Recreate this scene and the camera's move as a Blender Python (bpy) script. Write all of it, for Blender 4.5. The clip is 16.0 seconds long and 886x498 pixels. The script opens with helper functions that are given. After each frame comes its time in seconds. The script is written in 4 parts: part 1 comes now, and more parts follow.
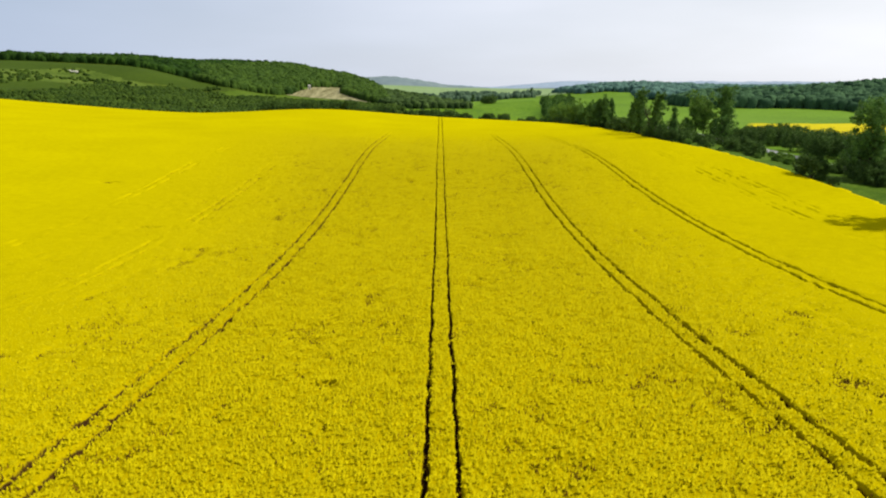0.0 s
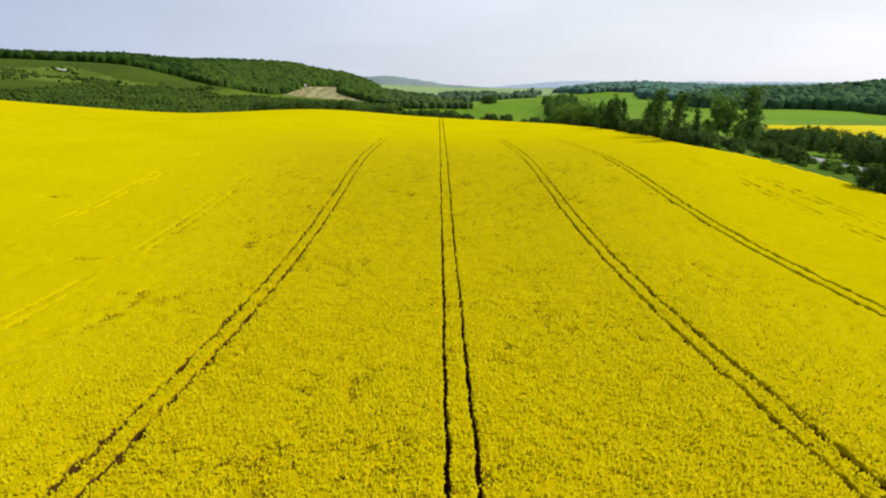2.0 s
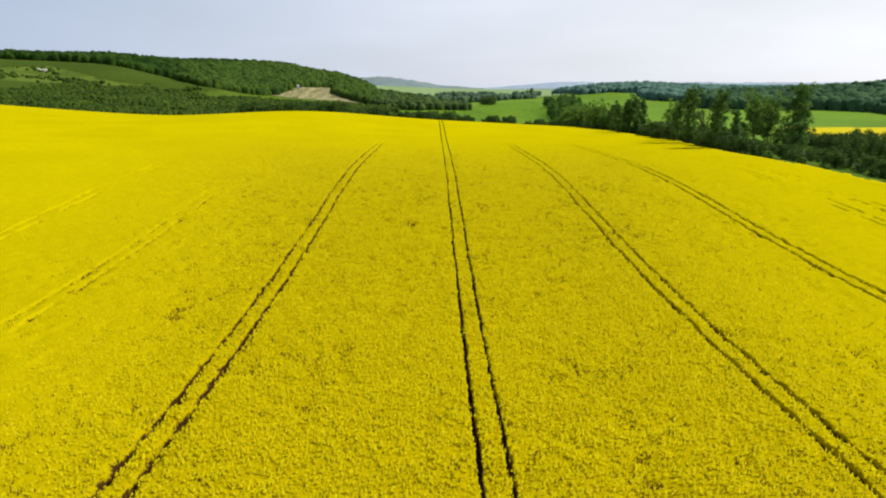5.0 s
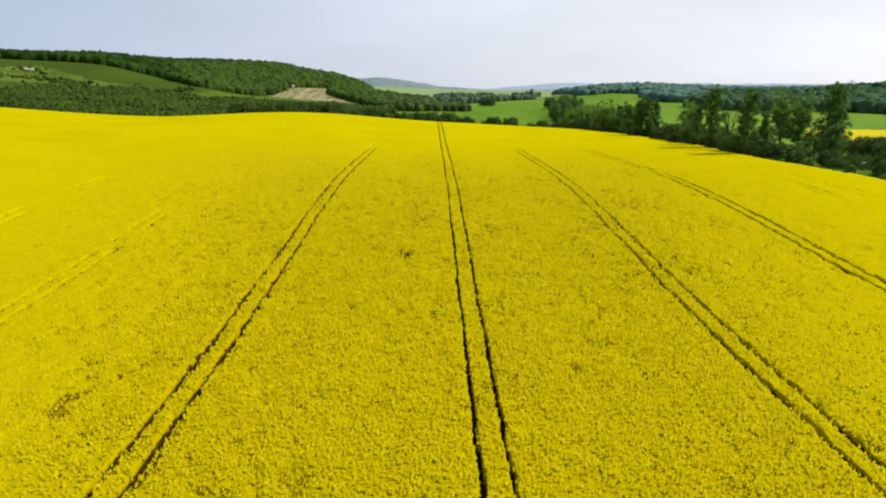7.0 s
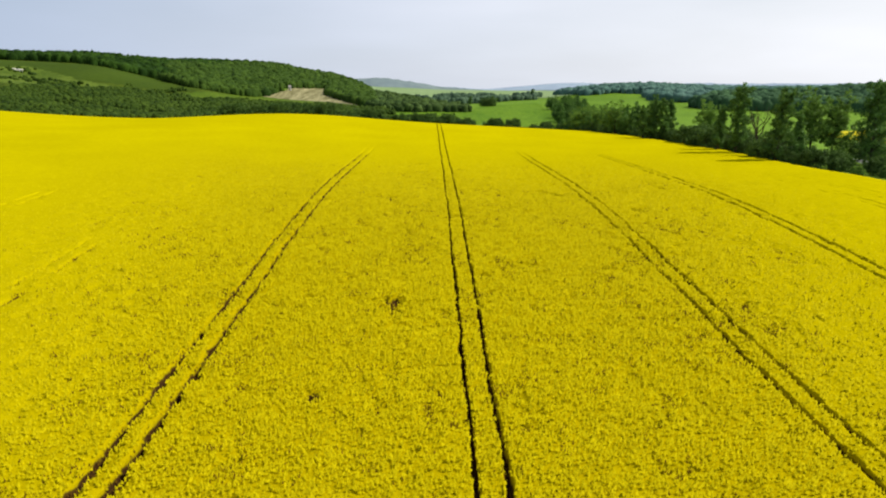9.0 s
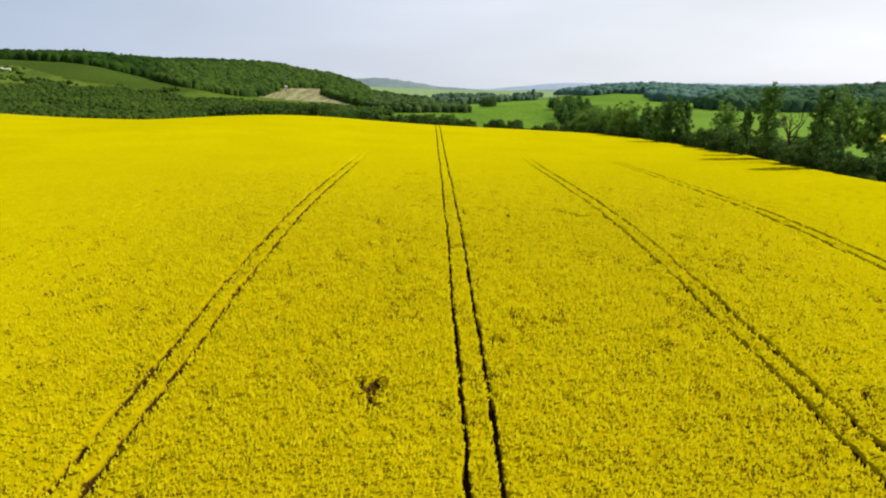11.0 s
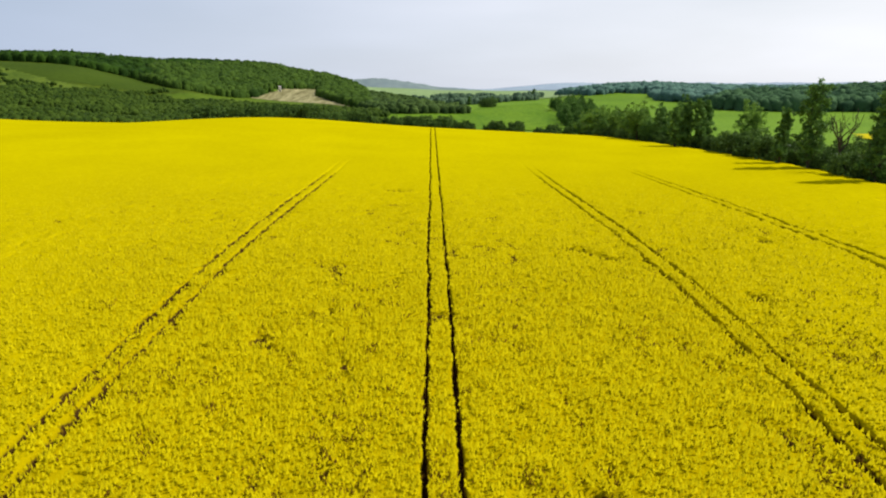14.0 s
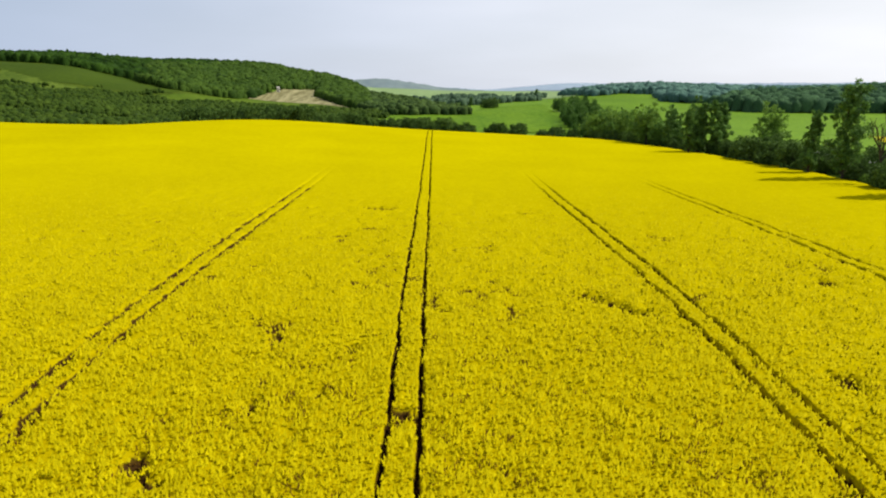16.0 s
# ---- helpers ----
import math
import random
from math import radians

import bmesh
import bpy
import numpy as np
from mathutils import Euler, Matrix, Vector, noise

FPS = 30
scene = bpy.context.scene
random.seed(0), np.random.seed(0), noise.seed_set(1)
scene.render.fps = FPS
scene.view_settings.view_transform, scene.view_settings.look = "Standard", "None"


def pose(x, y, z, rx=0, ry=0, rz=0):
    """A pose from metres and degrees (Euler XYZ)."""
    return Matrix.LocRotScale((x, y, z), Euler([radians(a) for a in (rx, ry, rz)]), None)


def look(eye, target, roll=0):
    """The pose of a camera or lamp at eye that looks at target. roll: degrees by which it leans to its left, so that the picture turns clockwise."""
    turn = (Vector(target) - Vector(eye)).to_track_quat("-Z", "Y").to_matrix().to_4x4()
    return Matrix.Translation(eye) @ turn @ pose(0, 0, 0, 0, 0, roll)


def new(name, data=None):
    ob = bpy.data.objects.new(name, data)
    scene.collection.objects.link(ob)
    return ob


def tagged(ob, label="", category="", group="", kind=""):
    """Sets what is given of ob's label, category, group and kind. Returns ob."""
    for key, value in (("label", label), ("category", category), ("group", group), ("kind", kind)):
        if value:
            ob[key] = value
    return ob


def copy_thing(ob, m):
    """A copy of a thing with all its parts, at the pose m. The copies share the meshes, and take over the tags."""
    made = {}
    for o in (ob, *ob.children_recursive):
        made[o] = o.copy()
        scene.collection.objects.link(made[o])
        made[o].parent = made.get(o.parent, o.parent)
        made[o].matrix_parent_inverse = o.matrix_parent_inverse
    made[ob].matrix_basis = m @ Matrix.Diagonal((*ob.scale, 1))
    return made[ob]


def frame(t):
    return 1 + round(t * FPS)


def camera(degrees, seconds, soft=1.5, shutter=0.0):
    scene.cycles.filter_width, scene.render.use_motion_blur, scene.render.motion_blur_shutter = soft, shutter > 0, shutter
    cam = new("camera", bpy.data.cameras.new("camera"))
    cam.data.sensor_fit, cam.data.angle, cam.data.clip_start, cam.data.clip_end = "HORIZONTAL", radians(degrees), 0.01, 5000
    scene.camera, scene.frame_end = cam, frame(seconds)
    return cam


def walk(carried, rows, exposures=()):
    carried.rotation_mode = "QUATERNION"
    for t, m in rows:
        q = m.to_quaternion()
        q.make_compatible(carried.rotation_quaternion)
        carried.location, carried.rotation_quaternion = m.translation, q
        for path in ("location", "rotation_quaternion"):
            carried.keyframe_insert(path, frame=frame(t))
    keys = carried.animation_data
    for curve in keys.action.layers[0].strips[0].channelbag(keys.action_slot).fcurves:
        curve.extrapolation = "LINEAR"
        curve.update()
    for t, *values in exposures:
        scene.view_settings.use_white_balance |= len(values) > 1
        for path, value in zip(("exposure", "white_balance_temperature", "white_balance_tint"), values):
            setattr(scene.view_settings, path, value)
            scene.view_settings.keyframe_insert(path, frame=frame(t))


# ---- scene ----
cam = camera(69.8, 16.0, soft=2.1)
PATH = [
    (0, (2.062, -6.34, 25.053), (2.034, -4.399, 24.569), -0.3),
    (0.5, (1.739, -0.546, 24.988), (1.712, 1.394, 24.504), -0.3),
    (1, (1.332, 6.271, 24.852), (1.306, 8.211, 24.368), -0.2),
    (1.5, (0.708, 12.443, 24.843), (0.684, 14.383, 24.359), -0.2),
    (2, (0.006, 19.066, 24.733), (-0.016, 21.006, 24.249), -0.2),
    (2.5, (-0.626, 24.943, 24.73), (-0.647, 26.883, 24.245), -0.3),
    (3, (-1.365, 31.633, 24.759), (-1.384, 33.573, 24.274), -0.4),
    (3.5, (-1.921, 37.354, 24.779), (-1.938, 39.294, 24.294), -0.4),
    (6, (-3.438, 66.457, 23.633), (-3.444, 68.399, 23.154), -0.2),
    (6.5, (-3.535, 71.939, 23.599), (-3.54, 73.881, 23.12), -0.2),
    (7, (-3.586, 77.946, 23.551), (-3.59, 79.888, 23.073), -0.2),
    (7.5, (-3.523, 83.254, 23.504), (-3.525, 85.196, 23.025), -0.2),
    (8, (-3.504, 88.906, 23.425), (-3.506, 90.848, 22.948), -0.2),
    (8.5, (-3.478, 94.184, 23.4), (-3.481, 96.126, 22.922), -0.3),
    (9, (-3.48, 99.894, 23.446), (-3.484, 101.836, 22.969), -0.3),
    (11.5, (-3.297, 125.638, 23.527), (-3.298, 127.581, 23.05), -0.3),
    (12, (-3.222, 130.839, 23.483), (-3.222, 132.781, 23.006), -0.4),
    (12.5, (-3.016, 135.275, 23.407), (-3.015, 137.218, 22.931), -0.4),
    (13, (-2.533, 139.896, 23.372), (-2.532, 141.839, 22.896), -0.4),
    (13.5, (-1.903, 143.913, 23.309), (-1.903, 145.856, 22.834), -0.4),
    (14, (-1.204, 148.239, 23.413), (-1.207, 150.182, 22.937), -0.5),
    (14.5, (-0.678, 152.236, 23.421), (-0.683, 154.179, 22.946), -0.5),
    (15, (-0.021, 156.684, 23.53), (-0.026, 158.627, 23.055), -0.5),
    (15.5, (0.58, 160.92, 23.632), (0.572, 162.863, 23.157), -0.5),
    (16, (1.191, 165.88, 23.795), (1.18, 167.823, 23.32), -0.5),
]
walk(cam, [(t, look(eye, target, roll)) for t, eye, target, roll in PATH])

# ---- sky and sun ----
SUN_FROM = Vector((0.66, 0.05, 0.75))
world = bpy.data.worlds.new("sky")
scene.world = world
world.use_nodes = True
nt = world.node_tree
sky = nt.nodes.new("ShaderNodeTexSky")
sky.sky_type = 'NISHITA'
sky.sun_disc = False
sky.sun_elevation = math.asin(SUN_FROM.normalized().z)
sky.sun_rotation = math.atan2(SUN_FROM.x, SUN_FROM.y)
sky.dust_density = 2.0
sky_level = nt.nodes.new("ShaderNodeVectorMath")
sky_level.operation = 'SCALE'
sky_level.inputs["Scale"].default_value = 0.10
nt.links.new(sky.outputs[0], sky_level.inputs[0])
sky_at = nt.nodes.new("ShaderNodeTexCoord")
sky_stretch = nt.nodes.new("ShaderNodeMapping")
sky_stretch.inputs["Scale"].default_value = (1.0, 1.6, 5.0)
nt.links.new(sky_at.outputs["Generated"], sky_stretch.inputs[0])
sky_noise = nt.nodes.new("ShaderNodeTexNoise")
sky_noise.inputs["Scale"].default_value = 2.2
sky_noise.inputs["Detail"].default_value = 5
sky_noise.inputs["Roughness"].default_value = 0.45
nt.links.new(sky_stretch.outputs[0], sky_noise.inputs["Vector"])
veil_amount = nt.nodes.new("ShaderNodeMapRange")
veil_amount.inputs["From Min"].default_value = 0.3
veil_amount.inputs["From Max"].default_value = 0.7
veil_amount.inputs["To Min"].default_value = 0.74
veil_amount.inputs["To Max"].default_value = 0.97
nt.links.new(sky_noise.outputs["Fac"], veil_amount.inputs["Value"])
veil = nt.nodes.new("ShaderNodeMix")
veil.data_type = 'RGBA'
sky_height = nt.nodes.new("ShaderNodeSeparateXYZ")
nt.links.new(sky_at.outputs["Generated"], sky_height.inputs[0])
clearing_up = nt.nodes.new("ShaderNodeMapRange")
clearing_up.inputs["From Min"].default_value = 0.22
clearing_up.inputs["From Max"].default_value = 0.75
clearing_up.inputs["To Min"].default_value = 1.0
clearing_up.inputs["To Max"].default_value = 0.4
nt.links.new(sky_height.outputs["Z"], clearing_up.inputs["Value"])
veil_share = nt.nodes.new("ShaderNodeMath")
veil_share.operation = 'MULTIPLY'
nt.links.new(veil_amount.outputs[0], veil_share.inputs[0])
nt.links.new(clearing_up.outputs[0], veil_share.inputs[1])
nt.links.new(veil_share.outputs[0], veil.inputs["Factor"])
nt.links.new(sky_level.outputs[0], veil.inputs["A"])
sky_side = nt.nodes.new("ShaderNodeVectorMath")
sky_side.operation = 'DOT_PRODUCT'
sky_side.inputs[1].default_value = (0.85, 0.2, 0.1)
nt.links.new(sky_at.outputs["Generated"], sky_side.inputs[0])
side_amount = nt.nodes.new("ShaderNodeMapRange")
side_amount.inputs["From Min"].default_value = -0.30
side_amount.inputs["From Max"].default_value = 0.75
nt.links.new(sky_side.outputs["Value"], side_amount.inputs["Value"])
veil_tone = nt.nodes.new("ShaderNodeMix")
veil_tone.data_type = 'RGBA'
veil_tone.inputs["A"].default_value = (0.52, 0.61, 0.79, 1)
veil_tone.inputs["B"].default_value = (1.05, 1.06, 1.10, 1)
nt.links.new(side_amount.outputs[0], veil_tone.inputs["Factor"])
nt.links.new(veil_tone.outputs["Result"], veil.inputs["B"])
nt.links.new(veil.outputs["Result"], nt.nodes["Background"].inputs[0])
nt.nodes["Background"].inputs[1].default_value = 1.0
sun = new("sun", bpy.data.lights.new("sun", 'SUN'))
sun.data.energy = 4.7
sun.data.angle = radians(0.6)
sun.data.color = (1.0, 0.96, 0.88)
sun.matrix_world = look(SUN_FROM, (0, 0, 0))


# ---- materials ----
def surface(name, a, b, scale, rough=0.85, bump=0.0, fine=None, island=0.0, thing=0.0, through_light=0.0, stretch=None):
    """A rough natural surface: two colours mixed by noise at two scales, with relief and piece-by-piece variation."""
    m = bpy.data.materials.new(name)
    m.use_nodes = True
    t = m.node_tree
    p = t.nodes["Principled BSDF"]
    p.inputs["Roughness"].default_value = rough
    p.inputs["Specular IOR Level"].default_value = 0.04
    at = t.nodes.new("ShaderNodeTexCoord")
    where = at.outputs["Object"]
    if stretch:
        mp = t.nodes.new("ShaderNodeMapping")
        mp.inputs["Scale"].default_value = stretch
        t.links.new(where, mp.inputs[0])
        where = mp.outputs[0]
    n1 = t.nodes.new("ShaderNodeTexNoise")
    n1.inputs["Scale"].default_value = scale
    n1.inputs["Detail"].default_value = 4
    n2 = t.nodes.new("ShaderNodeTexNoise")
    n2.inputs["Scale"].default_value = fine or scale * 9
    n2.inputs["Detail"].default_value = 3
    t.links.new(where, n1.inputs["Vector"])
    t.links.new(where, n2.inputs["Vector"])
    add = t.nodes.new("ShaderNodeMath")
    add.operation = 'ADD'
    t.links.new(n1.outputs["Fac"], add.inputs[0])
    t.links.new(n2.outputs["Fac"], add.inputs[1])
    last = add.outputs[0]
    lo, hi = 0.72, 1.28
    geo = t.nodes.new("ShaderNodeNewGeometry")
    info = t.nodes.new("ShaderNodeObjectInfo")
    for out, amount in ((geo.outputs["Random Per Island"], island), (info.outputs["Random"], thing)):
        if amount:
            ma = t.nodes.new("ShaderNodeMath")
            ma.operation = 'MULTIPLY_ADD'
            t.links.new(out, ma.inputs[0])
            ma.inputs[1].default_value = amount
            t.links.new(last, ma.inputs[2])
            last = ma.outputs[0]
            lo, hi = lo + 0.1 * amount, hi + 0.9 * amount
    r = t.nodes.new("ShaderNodeMapRange")
    r.inputs["From Min"].default_value, r.inputs["From Max"].default_value = lo, hi
    t.links.new(last, r.inputs["Value"])
    mix = t.nodes.new("ShaderNodeMix")
    mix.data_type = 'RGBA'
    t.links.new(r.outputs[0], mix.inputs["Factor"])
    mix.inputs["A"].default_value = (*a, 1)
    mix.inputs["B"].default_value = (*b, 1)
    t.links.new(mix.outputs["Result"], p.inputs["Base Color"])
    if bump:
        bp = t.nodes.new("ShaderNodeBump")
        bp.inputs["Strength"].default_value = 0.7
        bp.inputs["Distance"].default_value = bump
        t.links.new(add.outputs[0], bp.inputs["Height"])
        t.links.new(bp.outputs[0], p.inputs["Normal"])
    if through_light:
        tr = t.nodes.new("ShaderNodeBsdfTranslucent")
        t.links.new(mix.outputs["Result"], tr.inputs["Color"])
        sh = t.nodes.new("ShaderNodeMixShader")
        sh.inputs[0].default_value = through_light
        t.links.new(p.outputs[0], sh.inputs[1])
        t.links.new(tr.outputs[0], sh.inputs[2])
        t.links.new(sh.outputs[0], t.nodes["Material Output"].inputs[0])
    return m


def crop_material():
    """Yellow flower tops over green stems and brown soil, by an attribute of how deep under the canopy's top it lies;
    shade in the gaps is put into this darkening too.
    """
    m = bpy.data.materials.new("rapeseed_canopy")
    m.use_nodes = True
    t = m.node_tree
    p = t.nodes["Principled BSDF"]
    p.inputs["Roughness"].default_value = 0.9
    p.inputs["Specular IOR Level"].default_value = 0.0
    at = t.nodes.new("ShaderNodeTexCoord")
    noises = []
    for s, d in ((0.035, 3), (0.6, 4), (5.0, 3)):
        n = t.nodes.new("ShaderNodeTexNoise")
        n.inputs["Scale"].default_value = s
        n.inputs["Detail"].default_value = d
        t.links.new(at.outputs["Object"], n.inputs["Vector"])
        noises.append(n)
    tone = t.nodes.new("ShaderNodeMix")
    tone.data_type = 'RGBA'
    tone.inputs["A"].default_value = (0.385, 0.325, 0.0004, 1)
    tone.inputs["B"].default_value = (0.455, 0.385, 0.0004, 1)
    s1 = t.nodes.new("ShaderNodeMath")
    s1.operation = 'ADD'
    t.links.new(noises[0].outputs["Fac"], s1.inputs[0])
    t.links.new(noises[1].outputs["Fac"], s1.inputs[1])
    r1 = t.nodes.new("ShaderNodeMapRange")
    r1.inputs["From Min"].default_value, r1.inputs["From Max"].default_value = 0.7, 1.3
    t.links.new(s1.outputs[0], r1.inputs["Value"])
    t.links.new(r1.outputs[0], tone.inputs["Factor"])
    at_bloom_shade = t.nodes.new("ShaderNodeAttribute")
    at_bloom_shade.attribute_name = "bloom_shade"
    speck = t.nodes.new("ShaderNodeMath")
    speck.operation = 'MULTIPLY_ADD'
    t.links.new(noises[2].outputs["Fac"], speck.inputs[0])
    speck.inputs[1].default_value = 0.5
    t.links.new(at_bloom_shade.outputs["Fac"], speck.inputs[2])
    # Darker base tone between the heads, strongest along the camera's path.
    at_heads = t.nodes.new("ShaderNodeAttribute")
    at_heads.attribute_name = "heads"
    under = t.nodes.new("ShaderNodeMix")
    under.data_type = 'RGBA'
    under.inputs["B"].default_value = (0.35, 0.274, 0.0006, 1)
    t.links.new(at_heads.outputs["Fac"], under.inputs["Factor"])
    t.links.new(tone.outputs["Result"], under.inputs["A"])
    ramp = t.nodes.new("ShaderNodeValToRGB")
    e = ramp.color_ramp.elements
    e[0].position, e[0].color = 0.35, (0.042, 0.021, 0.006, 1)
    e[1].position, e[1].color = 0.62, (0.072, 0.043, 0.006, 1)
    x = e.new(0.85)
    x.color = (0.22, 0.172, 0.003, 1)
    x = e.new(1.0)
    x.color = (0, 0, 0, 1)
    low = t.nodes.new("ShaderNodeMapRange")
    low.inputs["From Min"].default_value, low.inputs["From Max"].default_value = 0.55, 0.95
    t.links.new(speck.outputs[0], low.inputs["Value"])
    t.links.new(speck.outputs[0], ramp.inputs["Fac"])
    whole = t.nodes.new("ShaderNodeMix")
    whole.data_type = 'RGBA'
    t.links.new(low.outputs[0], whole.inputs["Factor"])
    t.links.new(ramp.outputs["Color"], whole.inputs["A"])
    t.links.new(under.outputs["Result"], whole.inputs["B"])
    t.links.new(whole.outputs["Result"], p.inputs["Base Color"])
    bp = t.nodes.new("ShaderNodeBump")
    bp.inputs["Strength"].default_value = 0.8
    bp.inputs["Distance"].default_value = 0.12
    t.links.new(noises[2].outputs["Fac"], bp.inputs["Height"])
    t.links.new(bp.outputs[0], p.inputs["Normal"])
    return m


CANOPY = crop_material()
FLOWER = surface("rapeseed_flower", (0.402, 0.333, 0.0008), (0.5, 0.416, 0.0012), 0.5, 0.95, island=0.3)
STALK = surface("bare_stalks", (0.05, 0.021, 0.004), (0.15, 0.082, 0.005), 0.8, 0.95, island=0.6)
MEADOW = surface("meadow_grass", (0.076, 0.15, 0.009), (0.146, 0.255, 0.02), 0.006, 0.9, bump=0.3, fine=0.3)
WHEAT = surface("young_wheat", (0.058, 0.13, 0.005), (0.122, 0.212, 0.01), 0.02, 0.9, bump=0.2, fine=0.25, stretch=(1, 0.22, 1))
DARK_CROP = surface("dark_green_crop", (0.034, 0.06, 0.005), (0.05, 0.082, 0.007), 0.012, 0.9, bump=0.2, fine=0.2)
SCRUB = surface("rough_grass", (0.026, 0.048, 0.004), (0.078, 0.112, 0.009), 0.03, 0.9, bump=0.4, fine=0.25)
LIGHT_SCRUB = surface("dry_meadow", (0.05, 0.084, 0.009), (0.112, 0.158, 0.019), 0.03, 0.9, bump=0.3, fine=0.3)
HAY = surface("hay_meadow", (0.052, 0.094, 0.006), (0.098, 0.148, 0.012), 0.02, 0.9, bump=0.2, fine=0.3)
STUBBLE = surface("pale_stubble", (0.1, 0.092, 0.032), (0.36, 0.33, 0.17), 0.03, 0.9, bump=0.1, fine=0.15, stretch=(3.0, 0.2, 1))
FAR_RAPE = surface("far_rapeseed", (0.43, 0.36, 0.0006), (0.52, 0.44, 0.001), 0.03, 0.9, bump=0.2)
ASPHALT = surface("worn_asphalt", (0.22, 0.22, 0.22), (0.30, 0.30, 0.29), 0.2, 0.7, bump=0.01, fine=6)
VERGE = surface("verge_grass", (0.034, 0.075, 0.004), (0.09, 0.15, 0.01), 0.12, 0.9, bump=0.3, fine=1.5)
# Wide leaf tones: lit clumps and shaded gaps are put into the colour.
LEAF = surface("poplar_leaves", (0.008, 0.028, 0.007), (0.2, 0.37, 0.07), 0.35, 0.45, island=0.4, thing=0.15, through_light=0.32)
LIGHT_LEAF = surface("fresh_leaves", (0.013, 0.046, 0.008), (0.29, 0.475, 0.072), 0.35, 0.5, island=0.4, thing=0.15, through_light=0.36)
BUSH_LEAF = surface("bush_leaves", (0.006, 0.022, 0.006), (0.135, 0.23, 0.044), 0.5, 0.6, island=0.4, thing=0.3, through_light=0.22)
WOOD_SHADED = surface("wood_canopy_shaded", (0.005, 0.017, 0.003), (0.032, 0.07, 0.008), 0.02, 0.9, bump=0.9, fine=0.9, island=0.35)
SHRUB_LEAF = surface("shrub_canopy", (0.011, 0.027, 0.004), (0.056, 0.092, 0.011), 0.03, 0.85, bump=0.8, fine=0.7, island=0.35)
SLOPE_LEAF = surface("slope_canopy", (0.012, 0.036, 0.018), (0.072, 0.14, 0.056), 0.02, 0.9, bump=0.9, fine=0.9, island=0.35)
WOOD_SUNLIT = surface("wood_canopy_sunlit", (0.01, 0.027, 0.005), (0.06, 0.106, 0.014), 0.04, 0.9, bump=0.9, fine=0.9, island=0.35)
# Haze is put into the base colours of the next four.
HAZED_RIDGE = surface("hazed_ridge_canopy", (0.048, 0.104, 0.08), (0.098, 0.176, 0.132), 0.02, 0.9, bump=0.9, fine=0.9, island=0.4)
HAZED_WOOD = surface("hazed_wood_canopy", (0.036, 0.066, 0.036), (0.085, 0.135, 0.075), 0.02, 0.9, bump=0.9, fine=0.9, island=0.4)
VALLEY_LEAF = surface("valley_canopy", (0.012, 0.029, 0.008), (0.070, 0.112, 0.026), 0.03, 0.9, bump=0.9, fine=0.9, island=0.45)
HAZED_CROP = surface("hazed_grain", (0.15, 0.225, 0.085), (0.22, 0.3, 0.13), 0.006, 0.9, bump=0.2, fine=0.1, stretch=(1, 0.3, 1))
BARK = surface("grey_bark", (0.035, 0.029, 0.02), (0.085, 0.07, 0.05), 2.0, 0.9, bump=0.03, fine=12)
LIME = surface("limewashed_wall", (0.52, 0.49, 0.38), (0.66, 0.63, 0.54), 0.4, 0.9, fine=3)
ROOF = surface("grey_roof", (0.30, 0.27, 0.25), (0.42, 0.38, 0.35), 0.5, 0.8, fine=4)
HAZE_HILL = surface("hazed_hills", (0.24, 0.30, 0.37), (0.29, 0.36, 0.42), 0.002, 1.0, fine=0.01)
HAZE_NEAR = surface("hazed_hills_near", (0.13, 0.172, 0.185), (0.185, 0.235, 0.225), 0.003, 1.0, fine=0.02)


# ---- helpers for meshes ----
def part(name, bm, material, parent=None, label=""):
    me = bpy.data.meshes.new(name)
    bm.to_mesh(me)
    bm.free()
    me.materials.append(material)
    ob = new(name, me)
    ob.parent = parent
    return tagged(ob, label)


def raw_mesh(name, verts, faces, material, smooth=True):
    """A mesh from number arrays: verts (n, 3), faces (m, 3) or (m, 4)."""
    verts, faces = np.asarray(verts, np.float32), np.asarray(faces, np.int32)
    m, k = faces.shape
    me = bpy.data.meshes.new(name)
    me.vertices.add(len(verts))
    me.vertices.foreach_set("co", verts.ravel())
    me.loops.add(m * k)
    me.loops.foreach_set("vertex_index", faces.ravel())
    me.polygons.add(m)
    me.polygons.foreach_set("loop_start", np.arange(0, m * k, k, dtype=np.int32))
    me.update(calc_edges=True)
    if smooth:
        me.polygons.foreach_set("use_smooth", np.ones(m, bool))
    me.materials.append(material)
    return me


def quads(nx, ny):
    j, i = np.meshgrid(np.arange(ny - 1), np.arange(nx - 1), indexing="ij")
    a = (j * nx + i).ravel()
    return np.stack([a, a + 1, a + nx + 1, a + nx], -1)


def hashed(ix, iy, seed):
    h = (ix.astype(np.int64) * 374761393 + iy.astype(np.int64) * 668265263 + seed * 974634777) & 0xFFFFFFFF
    h = ((h ^ (h >> 13)) * 1274126177) & 0xFFFFFFFF
    return ((h ^ (h >> 16)) & 0xFFFF) / 65535.0


def value_noise(x, y, size, seed):
    """Smooth noise from 0 to 1 with grains of the given size in metres."""
    x, y = np.asarray(x, float) / size, np.asarray(y, float) / size
    ix, iy = np.floor(x), np.floor(y)
    u, v = x - ix, y - iy
    u, v = u * u * (3 - 2 * u), v * v * (3 - 2 * v)
    a, b = hashed(ix, iy, seed), hashed(ix + 1, iy, seed)
    c, d = hashed(ix, iy + 1, seed), hashed(ix + 1, iy + 1, seed)
    return (a + (b - a) * u) * (1 - v) + (c + (d - c) * u) * v


